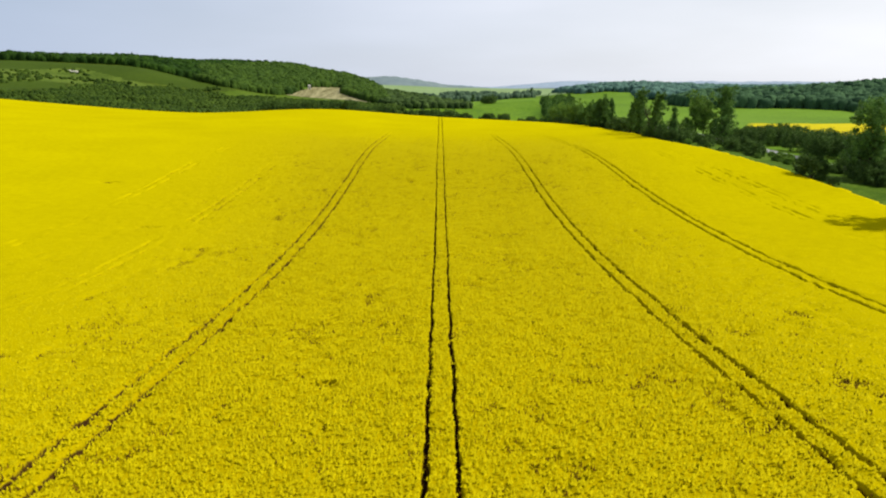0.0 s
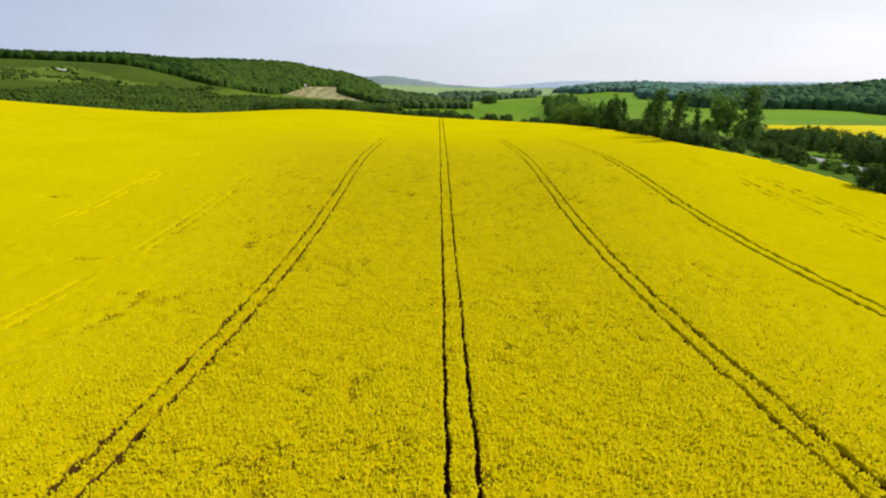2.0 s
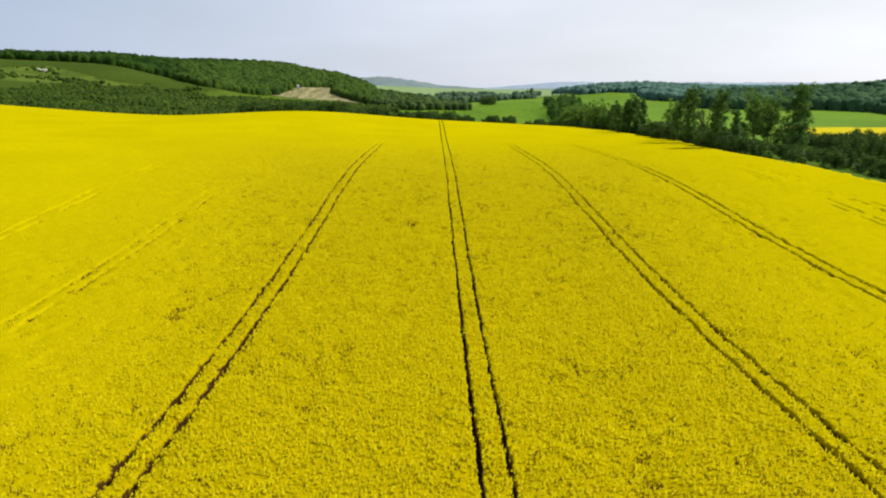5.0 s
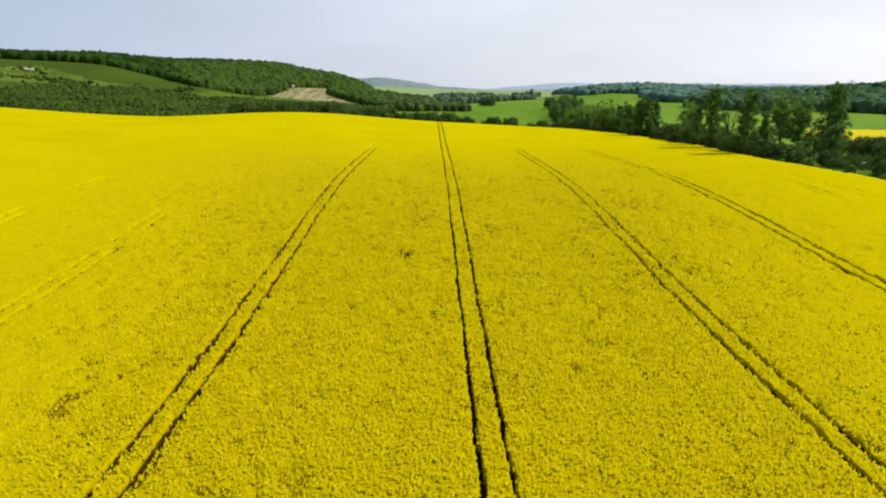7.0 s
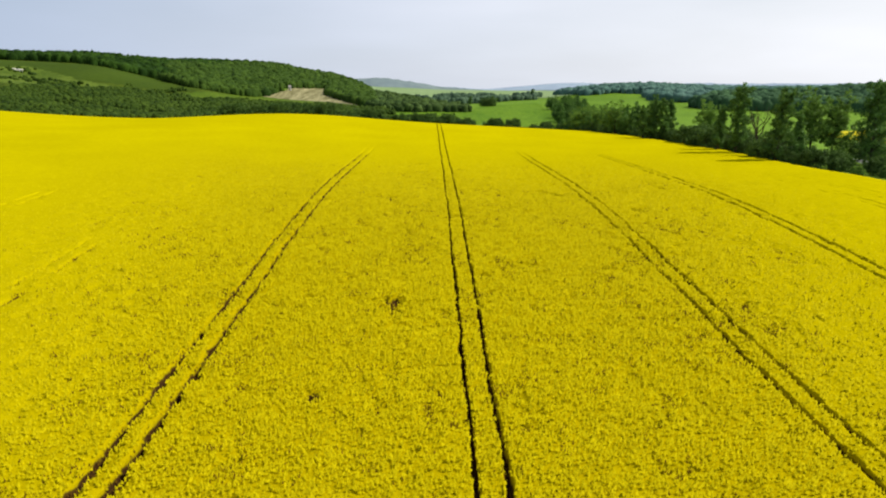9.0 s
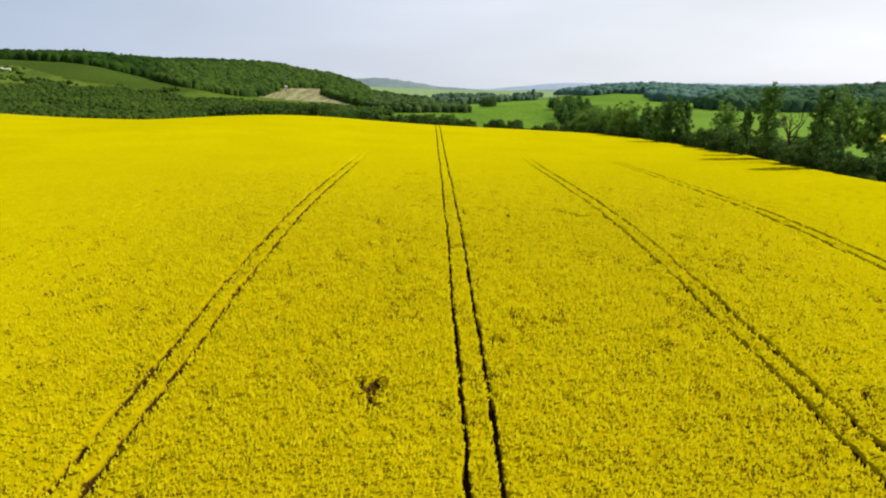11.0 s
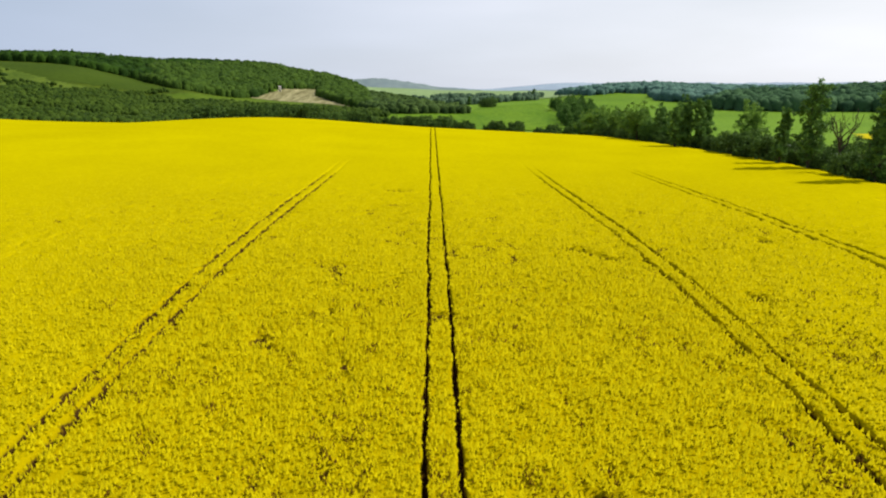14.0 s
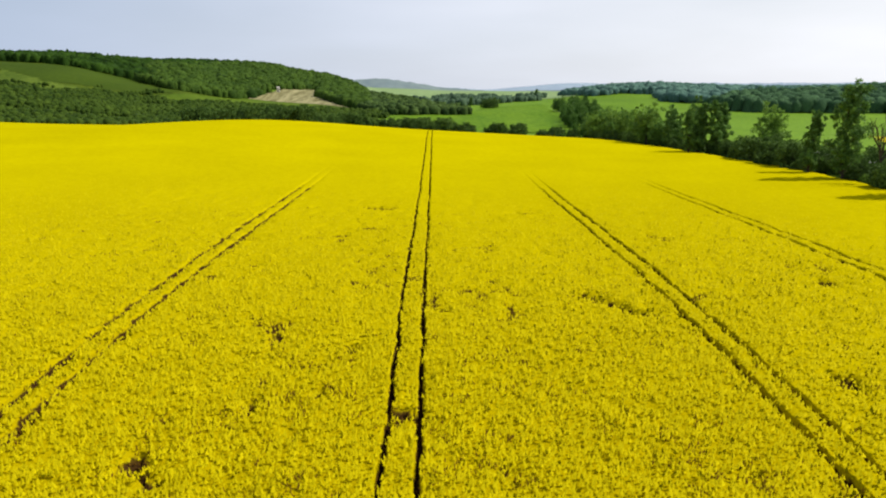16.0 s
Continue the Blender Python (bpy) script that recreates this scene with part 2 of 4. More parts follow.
def inside(x, y, outline):
    """Whether points lie in a closed outline in plan."""
    x, y = np.asarray(x, float), np.asarray(y, float)
    hit = np.zeros(x.shape, bool)
    for (ax, ay), (bx, by) in zip(outline, outline[1:] + outline[:1]):
        if ay != by:
            hit ^= ((ay > y) != (by > y)) & (x < (bx - ax) * (y - ay) / (by - ay) + ax)
    return hit


# ---- the lie of the land ----
# Field: rows of a smooth profile along y (every 70 m), for the level, the cross slope and the cross curve.
FIELD = np.array([5.9, -1.6, -1.5, 5.7, 4.2, 4.1, 6.1, 5.9, 2.3, -2.7, -7.8, 2.0, 0.4, -0.9, -2.2, -3.4, -4.9, -6.6, -8.0, -9.2, -10.5, -11.8, 3.4, 3.7, 3.9, 3.9, 3.4, 2.5, 1.1, -0.7, -2.4, -3.5, -4.6]).reshape(3, 11)
KNOLLS = [(-0.4, -313.8, 400, 91.5, 150), (-5.0, -202.1, 480, 88.1, 130), (2.9, -102, 500, 56.6, 130), (-0.3, -11.4, 520, 47.6, 120)]
# Country beyond: heights by bearing (x / y) and distance.
BEARING = np.array([-.95,-.7,-.5,-.36,-.26,-.17,-.08,.02,.13,.26,.45,.75])
DISTANCE = np.array([560, 700, 850, 1020, 1220, 1600, 2300, 3600])
COUNTRY = np.array([13, 42, 66, 76, 74, 63, 49, 33, 4, 26, 53, 77, 82, 74, 61, 48, 0, 12, 29, 69, 83, 82, 73, 62, 2, 2, 11, 36, 68, 89, 82, 71, 3, 5, 9, 13, 44, 88, 80, 73, 3, 3, 6, 11, 29, 63, 63, 66, 0, -2, -1, 5, 10, 22, 40, 53, -6, -4, -2, 1, 3, 10, 26, 38, -10, -6, -5, 1, 8, 13, 23, 33, -5, -4, -1, 1, 10, 35, 33, 31, -5, -5, -1, 9, 11, 21, 27, 28, -4, -8, 3, 30, 32, 28, 26, 23]).reshape(12, 8)


def step(a, b, v):
    t = np.clip((np.asarray(v, float) - a) / (b - a), 0, 1)
    return t * t * (3 - 2 * t)


def bells(v, n, wide):
    g = np.exp(-((v[..., None] - np.arange(n)) / wide) ** 2)
    return g / g.sum(-1, keepdims=True)


def canopy(x, y):
    """Top of the flowering crop."""
    x, y = np.asarray(x, float) / 150, np.asarray(y, float)
    g = bells(np.clip(y, -60, 700) / 70, 11, 60 / 70)
    z = g @ FIELD[0] + (g @ FIELD[1]) * x + (g @ FIELD[2]) * x * x
    for rise, cx, cy, wx, wy in KNOLLS:
        z = z + rise * np.exp(-((x * 150 - cx) / wx) ** 2 - ((y - cy) / wy) ** 2)
    return z + step(45, 92, x * 150) * (0.7 * np.exp(-((y - 340) / 85) ** 2) - 0.9 * np.exp(-((y - 90) / 40) ** 2))


def country(x, y):
    y = np.maximum(np.asarray(y, float), 300.0)
    u = np.interp(np.asarray(x, float) / y, BEARING, np.arange(12.0))
    v = np.interp(np.log(y), np.log(DISTANCE), np.arange(8.0))
    return np.einsum("...i,ij,...j->...", bells(u, 12, 0.62), COUNTRY, bells(v, 8, 0.62))


def edge(y):
    """The field's border beside the verge."""
    y = np.asarray(y, float)
    bulge = 2.7 * np.exp(-((y - 250) / 70) ** 2) + 1.3 * np.exp(-((y - 385) / 50) ** 2) - 2.6 * np.exp(-((y - 95) / 35) ** 2)
    return 94 + 4.5 * np.cos((y - 140) / 115 * math.pi) - 8 * step(325, 400, y) + bulge


def road_x(y):
    return 128 + 0.09 * (np.asarray(y, float) - 200)


def land(x, y):
    """Height of the ground everywhere."""
    x, y = np.asarray(x, float), np.asarray(y, float)
    border = edge(np.clip(y, 20, 480))
    g = canopy(np.clip(x, -420, border), np.clip(y, -60, 640)) - 1.2
    kerb = road_x(np.clip(y, 0, 480))
    g = g + (0.0 - g) * step(border, kerb - 4, x)
    g = g + (-5.0 - g) * step(kerb + 5, kerb + 100, x)
    start = 540 - 170 * step(90, 200, x)
    return g + (country(x, y) - g) * step(start, start + 150, y)
# ---- end of the land ----


def lines(*spans):
    """Grid lines from spans of (start, end, spacing at start, spacing at end)."""
    out = []
    for a, b, da, db in spans:
        v = a
        while v < b - 1e-6:
            out.append(v)
            v += da + (db - da) * (v - a) / (b - a)
    return np.array(out + [spans[-1][1]])


# ---- ground ----
gx = lines((-4500, -900, 220, 40), (-900, -420, 40, 14), (-420, 160, 10, 8), (160, 900, 12, 40), (900, 4500, 40, 220))
gy = lines((-700, -60, 60, 12), (-60, 640, 10, 10), (640, 1600, 12, 20), (1600, 4800, 25, 160))
X, Y = np.meshgrid(gx, gy)
Z = land(X, Y) - 0.12
ground = new("ground", raw_mesh("ground", np.stack([X, Y, Z], -1).reshape(-1, 3), quads(len(gx), len(gy)), MEADOW))
tagged(ground, "rolling green meadow and farmland under the hills", "ground", kind="structure")


def draped(name, outline, material, label, pitch=12.0, lift=0.5, category="field"):
    """A field with its own crop, laid over the land within an outline in plan."""
    o = np.array(outline, float)
    (x0, y0), (x1, y1) = o.min(0) - pitch, o.max(0) + pitch
    nx, ny = int((x1 - x0) / pitch) + 2, int((y1 - y0) / pitch) + 2
    X, Y = np.meshgrid(np.linspace(x0, x1, nx), np.linspace(y0, y1, ny))
    f = quads(nx, ny)
    mx, my = X.ravel()[f].mean(1), Y.ravel()[f].mean(1)
    wob = pitch * 0.8
    keep = inside(mx + wob * (value_noise(mx, my, 40, 3) - 0.5), my + wob * (value_noise(mx, my, 40, 4) - 0.5), outline)
    me = raw_mesh(name, np.stack([X, Y, land(X, Y) + lift], -1).reshape(-1, 3), f[keep], material)
    return tagged(new(name, me), label, category, kind="structure")


DARK_FIELD = [(-900, 960), (-760, 1000), (-691, 996), (-592, 992), (-516, 1004), (-449, 1012), (-408, 1045), (-352, 1030), (-327, 1045), (-332, 958), (-364, 933), (-398, 919), (-451, 906), (-496, 933), (-544, 952), (-583, 910), (-640, 880), (-900, 840)]
SCRUB_MEADOW = [(-900, 840), (-640, 880), (-583, 910), (-544, 954), (-496, 933), (-451, 906), (-410, 900), (-410, 874), (-449, 862), (-482, 816), (-525, 752), (-650, 700), (-850, 700)]
STRIP = [(-362, 898), (-332, 930), (-312, 982), (-296, 1060), (-256, 1056), (-173, 1022), (-117, 962), (-129, 885), (-190, 915), (-236, 930), (-273, 938), (-308, 912)]
STUBBLE_FIELD = [(-268, 1058), (-252, 1132), (-247, 1190), (-213, 1240), (-192, 1205), (-188, 1136), (-150, 1075), (-113, 1005), (-124, 985), (-160, 1014)]
MID_FIELD = [(-60, 740), (-60, 869), (24, 962), (55, 1111), (149, 1178), (135, 895), (100, 690), (40, 650), (-40, 660)]
SCRUBLAND = [(-900, 560), (-850, 700), (-650, 700), (-525, 752), (-482, 816), (-449, 862), (-410, 874), (-398, 919), (-364, 933), (-332, 958), (-362, 898), (-308, 912), (-273, 938), (-236, 930), (-190, 915), (-129, 885), (-100, 950), (-60, 869), (-60, 740), (-40, 640), (-120, 590), (-400, 590)]
draped("field_dark_crop", DARK_FIELD, DARK_CROP, "dark green cereal field below the wooded hill", pitch=5)
draped("field_dark_crop", [(-900, 670), (-520, 680), (-455, 765), (-478, 808), (-525, 772), (-600, 800), (-900, 820)], DARK_CROP, "dark green cereal field on the lower slope", pitch=5, lift=0.8)
draped("field_dry_meadow", SCRUB_MEADOW, LIGHT_SCRUB, "pale dry meadow dotted with bushes", pitch=6)
draped("field_scrubland", [(-900, 560), (-900, 1010), (-420, 1050), (-250, 1070), (-100, 970), (-60, 740), (-120, 590)], SCRUB, "rough scrubland beyond the flowering field", lift=0.2)
draped("field_young_wheat", MID_FIELD, WHEAT, "green young wheat field in the valley with faint drill lines", lift=0.6, pitch=6)
draped("field_green_strip", STRIP, HAY, "green hay meadow strip under the stubble", lift=0.7, pitch=6)
draped("field_stubble", STUBBLE_FIELD, STUBBLE, "pale mown stubble field with drying rows", lift=0.9, pitch=4)
draped("field_hazed_grain", [(-330, 1720), (-60, 1560), (30, 1500), (60, 1700), (-40, 2100), (-340, 2300)], HAZED_CROP, "green grain field far down the valley, paled by haze put into its colour", pitch=25, lift=1.0)
draped("field_hazed_grain", [(60, 1560), (180, 1420), (300, 1480), (420, 2000), (500, 3300), (-700, 3300), (-340, 2320), (-40, 2110), (62, 1700)], HAZED_CROP, "green grain field far down the valley, paled by haze put into its colour", pitch=35, lift=1.0)
draped("field_far_rapeseed", [(228, 405), (500, 360), (640, 520), (352, 540), (282, 556), (262, 560), (236, 500)], FAR_RAPE, "yellow rapeseed field beyond the road", lift=1.0, pitch=8)

# Road beside the field, and its verges.
ry = np.arange(-60, 560, 4.0)
rs = np.array([-3.2, -3.0, 0.0, 3.0, 3.2])
X = road_x(ry)[:, None] + rs[None]
Y = np.repeat(ry[:, None], 5, 1)
Z = land(X[:, 2:3], Y[:, 2:3]) + np.array([-0.1, 0.14, 0.18, 0.14, -0.1])[None]
tagged(new("road", raw_mesh("road", np.stack([X, Y, Z], -1).reshape(-1, 3), quads(5, len(ry)), ASPHALT)), "narrow grey asphalt country road", "road", kind="structure")
vy = np.arange(-20, 480, 2.0)
vs = np.linspace(0, 1, 14)
X = edge(vy)[:, None] * (1 - vs) + (road_x(vy)[:, None] - 3.3) * vs
Y = np.repeat(vy[:, None], 14, 1)
Z = land(X, Y) + 0.1 + 0.35 * value_noise(X, Y, 2.5, 8)
tagged(new("verge", raw_mesh("verge", np.stack([X, Y, Z], -1).reshape(-1, 3), quads(14, len(vy)), VERGE)), "grassy verge between field and road", "verge", kind="structure")

# ---- flowering crop ----
DRIFT, TRAM, FIRST, GAUGE = -0.0175, 25.3, 1.42, 1.05
STRAY = {1: 0.003, 2: 0.005, -1: 0.001}
TRACKS = {k: FIRST + TRAM * k for k in (-2, -1, 0, 1, 2)}
TRACKS.update({-3: -72.3, 3: 76.0, 4: 82.7})
# Holes in the crop where plants have gone down: x, y, half length, half width, turn in degrees.
HOLES = [(-9.1, 165.8, 1.4, 1.7, 0), (-11.0, 166.5, 0.5, 0.3, 20), (-13.1, 166.7, 0.9, 0.4, 0), (-18.1, 167.4, 0.8, 0.35, 0),
         (15.2, 226, 1.3, 0.8, -50), (16.9, 223.8, 1.7, 0.7, -50), (18.7, 221.5, 1.2, 0.5, -50), (-13.0, 215, 0.8, 0.7, 0), (-6.3, 213.3, 0.8, 0.5, 0),
         (41.6, 230.5, 1.7, 0.6, 0), (29.7, 207.7, 1.1, 0.8, -40), (-10.6, 275, 2.2, 0.8, 0), (-16.5, 198, 0.7, 0.9, 30), (-15.2, 196.2, 0.5, 0.5, 0), (-11.7, 204.4, 0.5, 0.6, 0),
         (-1.6, 203.2, 0.9, 0.5, 0), (0.4, 222, 1.2, 0.35, -10), (-7.8, 206, 0.8, 0.3, 0), (1.2, 174.5, 1.0, 0.5, -30), (7.2, 178.4, 1.4, 0.4, -25), (-14.0, 146.5, 0.5, 0.5, 0),
         (-21.1, 80.2, 1.0, 0.4, 0), (6.2, 80.4, 0.6, 0.5, 0), (-86.6, 156, 2.0, 0.6, 0), (-57, 114, 1.8, 0.4, 0), (14.6, 271.7, 2.0, 0.7, 0),
         (-8.6, 42.6, 1.2, 0.35, 5), (-19.2, 169.3, 0.6, 0.4, 0),
         (-12.5, 55.9, 0.35, 0.4, 0), (-12.7, 69.9, 0.7, 0.35, 0), (-20.7, 79.9, 0.5, 0.3, 0), (-7.6, 62.0, 0.4, 0.3, 0), (-15.0, 173.9, 0.6, 0.4, 0), (-8.4, 180.8, 0.35, 0.3, 0), (-15.1, 171.3, 0.7, 0.4, 0), (8.4, 131.7, 0.6, 0.45, 0), (6.2, 80.3, 0.5, 0.35, 0), (-21.4, 80.4, 0.6, 0.4, 0), (-8.4, 201.0, 0.7, 0.3, 0), (-8.7, 193.2, 0.6, 0.4, 0), (-6.9, 207.9, 0.35, 0.3, 0)]


def lowered(xi, x, y):
    """How far the crop's top lies under its smooth surface: wheel tracks, holes, thin spots and the plants' own
    unevenness; relief and tracks fade out far off to fit the camera's view.
    """
    fade = (1 - 0.85 * step(235, 330, y)) * (1 - 0.7 * step(35, 90, np.abs(x)))
    rough = 0.62 * (value_noise(x, y, 1.2, 1) - 0.5) + 0.13 * (value_noise(x, y, 0.38, 2) - 0.5) + 0.5 * (value_noise(x, y, 7, 3) - 0.5)
    rough = rough + 0.25 * (value_noise(x * 1.0, y * 0.35, 2.2, 12) - 0.5)
    thin = step(0.40, 0.8, value_noise(x, y, 12, 4)) * 0.75 + 0.2 + 0.5 * step(105, 175, y)
    spots = step(0.62, 0.9, value_noise(x, y * 0.55, 0.48, 5)) * thin * step(0.42, 0.75, value_noise(x, y, 2.2, 6))
    low = -rough * fade * 0.8 + 0.32 * spots * (1 - 0.9 * step(14, 48, np.abs(x))) * (1 - step(60, 220, np.hypot(y - 60, x)) * 0.6) * fade
    for k, mid in TRACKS.items():
        for s in (-1, 1):
            wheel = mid + GAUGE * s
            way = np.abs(xi - wheel - STRAY.get(k, 0.0) * (y - 27) - 0.22 * (value_noise(y, y * 0 + wheel, 5, 20) - 0.5) - 0.2 * (value_noise(y, y * 0 + wheel, 1.1, 21) - 0.5))
            strength = {0: 1.0, 1: 1.05, -1: 1.05, 2: 0.95}.get(k, (0.62 if k < 0 else 0.26) * step(0.25, 0.6, value_noise(y, y * 0 + wheel, 1.7, 27)) * step(0.35, 0.65, value_noise(y, y * 0 + mid, 16, 26)) * (1 - step(180, 260, y))) * (0.5 + 0.55 * value_noise(y, y * 0 + wheel, 2.3, 22) + 0.55 * value_noise(y, y * 0 + wheel, 0.8, 24))
            half = {0: 0.135, 1: 0.18, -1: 0.26}.get(k, 0.22 if k < 0 else 0.17) * (0.5 + 1.0 * value_noise(y, y * 0 + wheel, 0.9, 23))
            low = np.maximum(low, 1.0 * np.minimum(strength, 1.0) * (1 - step(half * 0.7, half * 2.0, way)) * (1 - (0.35 if k == 0 else 1.0) * step(205, 350, y)))
    for hx, hy, a, b, turn in HOLES:
        c, s = math.cos(radians(turn)), math.sin(radians(turn))
        u, v = (x - hx) * c + (y - hy) * s, (y - hy) * c - (x - hx) * s
        d = np.sqrt((u / (a * 1.1)) ** 2 + (v / (b * 1.5)) ** 2) + 1.2 * (value_noise(x, y, 0.5, 30) - 0.5) + 0.7 * (value_noise(x, y, 0.22, 31) - 0.5)
        low = np.maximum(low, 1.0 * (1 - step(0.6, 1.15, d)))
    return low


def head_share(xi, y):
    """How thickly single flower heads are set: densest along the camera's path, thinned away from it to fit its view.
    """
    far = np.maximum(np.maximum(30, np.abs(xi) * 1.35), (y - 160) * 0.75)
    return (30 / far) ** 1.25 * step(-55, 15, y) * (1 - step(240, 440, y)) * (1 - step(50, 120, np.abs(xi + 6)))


fx = [lines((-420, -100, 4.5, 1.1), (-100, -32, 1.0, 0.4), (-32, 32, 0.48, 0.48), (32, 104, 0.4, 1.0))]
for k, mid in TRACKS.items():
    for s in (-1, 1):
        fx.append(mid + GAUGE * s + (np.arange(-0.45, 0.46, 0.09) if abs(k) < 2 else np.arange(-0.45, 0.46, 0.15)))
fx = np.unique(np.round(np.concatenate(fx), 2))
fy = lines((-60, 22, 3.0, 0.6), (22, 240, 0.5, 0.5), (240, 592, 0.5, 3.0))
XI, Y = np.meshgrid(fx, fy)
Y = Y + 0.1 * (np.random.default_rng(5).random(Y.shape) - 0.5)
for k, stray in STRAY.items():
    near = 1 - step(3.0, 11.0, np.abs(XI - TRACKS[k]))
    XI = XI + near * stray * (Y - 27)
X = XI + DRIFT * (Y - 27)
border = edge(np.clip(Y, 20, 480)) + 1.2 * (value_noise(Y, Y * 0, 6, 40) - 0.5)
over = X > border
X = np.minimum(X, border)
low = lowered(XI, X, Y)
low[-1], low[:, -1], low[:, 0] = 1.3, 1.3, 1.3
jitter = 0.06 * (1 - 0.8 * step(235, 330, Y)) * (np.random.default_rng(6).random(Y.shape) - 0.5)
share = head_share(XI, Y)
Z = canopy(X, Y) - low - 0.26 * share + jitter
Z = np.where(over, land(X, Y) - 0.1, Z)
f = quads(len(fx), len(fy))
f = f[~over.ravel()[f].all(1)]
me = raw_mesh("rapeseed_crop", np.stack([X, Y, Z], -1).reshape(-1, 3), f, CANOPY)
# Gap shade painted in too: tracks and holes darken sooner than their depth.
bloom_shade = me.attributes.new("bloom_shade", 'FLOAT', 'POINT')
bloom_shade.data.foreach_set("value", np.clip(1 - step(0.26, 0.58, low * (1 + 0.7 * step(170, 300, Y))), 0, 1).ravel().astype(np.float32))
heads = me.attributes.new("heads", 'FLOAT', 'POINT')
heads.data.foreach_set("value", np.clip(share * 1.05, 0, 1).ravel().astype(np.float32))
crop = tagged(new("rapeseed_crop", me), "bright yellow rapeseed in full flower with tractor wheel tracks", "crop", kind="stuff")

# Flower heads that stand out of the canopy, each a narrow leaning spike.
rng = np.random.default_rng(11)
n = 2250000
xi, y = rng.uniform(-125, 100, n), rng.uniform(-50, 440, n)
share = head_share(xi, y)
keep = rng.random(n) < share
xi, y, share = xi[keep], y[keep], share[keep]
x = xi + DRIFT * (y - 27)
low = lowered(xi, x, y)
tuft = 0.6 * value_noise(x, y, 0.75, 71) + 0.4 * value_noise(x, y, 0.35, 72)
keep = (low < 0.28 + 0.62 * rng.random(len(x)) ** 1.7) & (rng.random(len(x)) < 0.55 + step(0.2, 0.5, tuft)) & (x < edge(y) - 0.3)
x, y, low, share, tuft = x[keep], y[keep], low[keep], share[keep], tuft[keep]
n = len(x)
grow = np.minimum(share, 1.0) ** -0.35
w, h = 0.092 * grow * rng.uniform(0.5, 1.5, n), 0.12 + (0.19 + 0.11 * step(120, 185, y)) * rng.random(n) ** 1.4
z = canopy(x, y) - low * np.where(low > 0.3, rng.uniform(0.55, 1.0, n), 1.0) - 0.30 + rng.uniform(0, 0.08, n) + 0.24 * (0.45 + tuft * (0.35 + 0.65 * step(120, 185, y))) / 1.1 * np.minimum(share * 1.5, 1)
a = rng.uniform(0, 6.28, n)
tip = np.stack([x + rng.normal(0, 0.2, n) * h, y + rng.normal(0, 0.2, n) * h, z + h], -1)
ring = [np.stack([x + np.cos(a + k * 2.0944) * w, y + np.sin(a + k * 2.0944) * w, z - 0.03 + 0.07 * rng.uniform(-1, 1, n)], -1) for k in range(3)]
v = np.stack([tip] + ring, 1).reshape(-1, 3)
b = np.arange(n)[:, None] * 4
f = np.concatenate([b + np.array([[0, k + 1, (k + 1) % 3 + 1]]) for k in range(3)], 0)
me = raw_mesh("flower_heads", v, f, FLOWER)
# Normals bent upward: brightness added to the heads that their steep sides lack.
lean = rng.normal(0, 0.17, (n, 1, 2)) + np.stack([np.stack([a * 0, a * 0], -1)] + [0.28 * np.stack([np.cos(a + k * 2.0944), np.sin(a + k * 2.0944)], -1) for k in range(3)], 1)
up = np.concatenate([lean, np.ones((n, 4, 1))], -1).reshape(-1, 3)
me.normals_split_custom_set_from_vertices(up / np.linalg.norm(up, axis=1, keepdims=True))
flower_heads = new("flower_heads", me)
flower_heads.parent = crop
tagged(flower_heads, "yellow flower heads of the rapeseed", kind="stuff")

# Bare brown stalks that show where the flowers are thin and along the wheel tracks, fewer far off to fit the camera's
# view.
n = 560000
xi, y = rng.uniform(-60, 55, n), rng.uniform(14, 275, n)
x = xi + DRIFT * (y - 27)
patch = step(0.40, 0.8, value_noise(x, y, 12, 4)) * 0.6 + 0.25 + 0.75 * step(115, 165, y)
patch = patch * step(0.50, 0.88, value_noise(x, y, 1.2, 45)) * step(0.40, 0.75, value_noise(x, y, 4.0, 46)) * (1 - 0.8 * step(20, 55, np.abs(xi))) * (1 - 0.55 * step(190, 240, y))
low = lowered(xi, x, y)
wall = (low > 0.30) & (low < 1.05)
keep = (rng.random(n) < (0.4 + 0.4 * step(150, 185, y)) * (1 - 0.8 * step(192, 225, y)) * patch + 0.75 * wall) & (low < 1.05)
x, y, low = x[keep], y[keep], low[keep]
n = len(x)
w, h = rng.uniform(0.035, 0.075, n), rng.uniform(0.15, 0.38, n)
z = canopy(x, y) - low - 0.12
a = rng.uniform(0, 6.28, n)
tip = np.stack([x + rng.normal(0, 0.25, n) * h, y + rng.normal(0, 0.25, n) * h, z + h], -1)
ring = [np.stack([x + np.cos(a + k * 2.0944) * w, y + np.sin(a + k * 2.0944) * w, z], -1) for k in range(3)]
b = np.arange(n)[:, None] * 4
f = np.concatenate([b + np.array([[0, k + 1, (k + 1) % 3 + 1]]) for k in range(3)], 0)
bare_stalks = new("bare_stalks", raw_mesh("bare_stalks", np.stack([tip] + ring, 1).reshape(-1, 3), f, STALK, smooth=False))
bare_stalks.parent = crop
tagged(bare_stalks, "bare brown stalks between the flowers", kind="stuff")


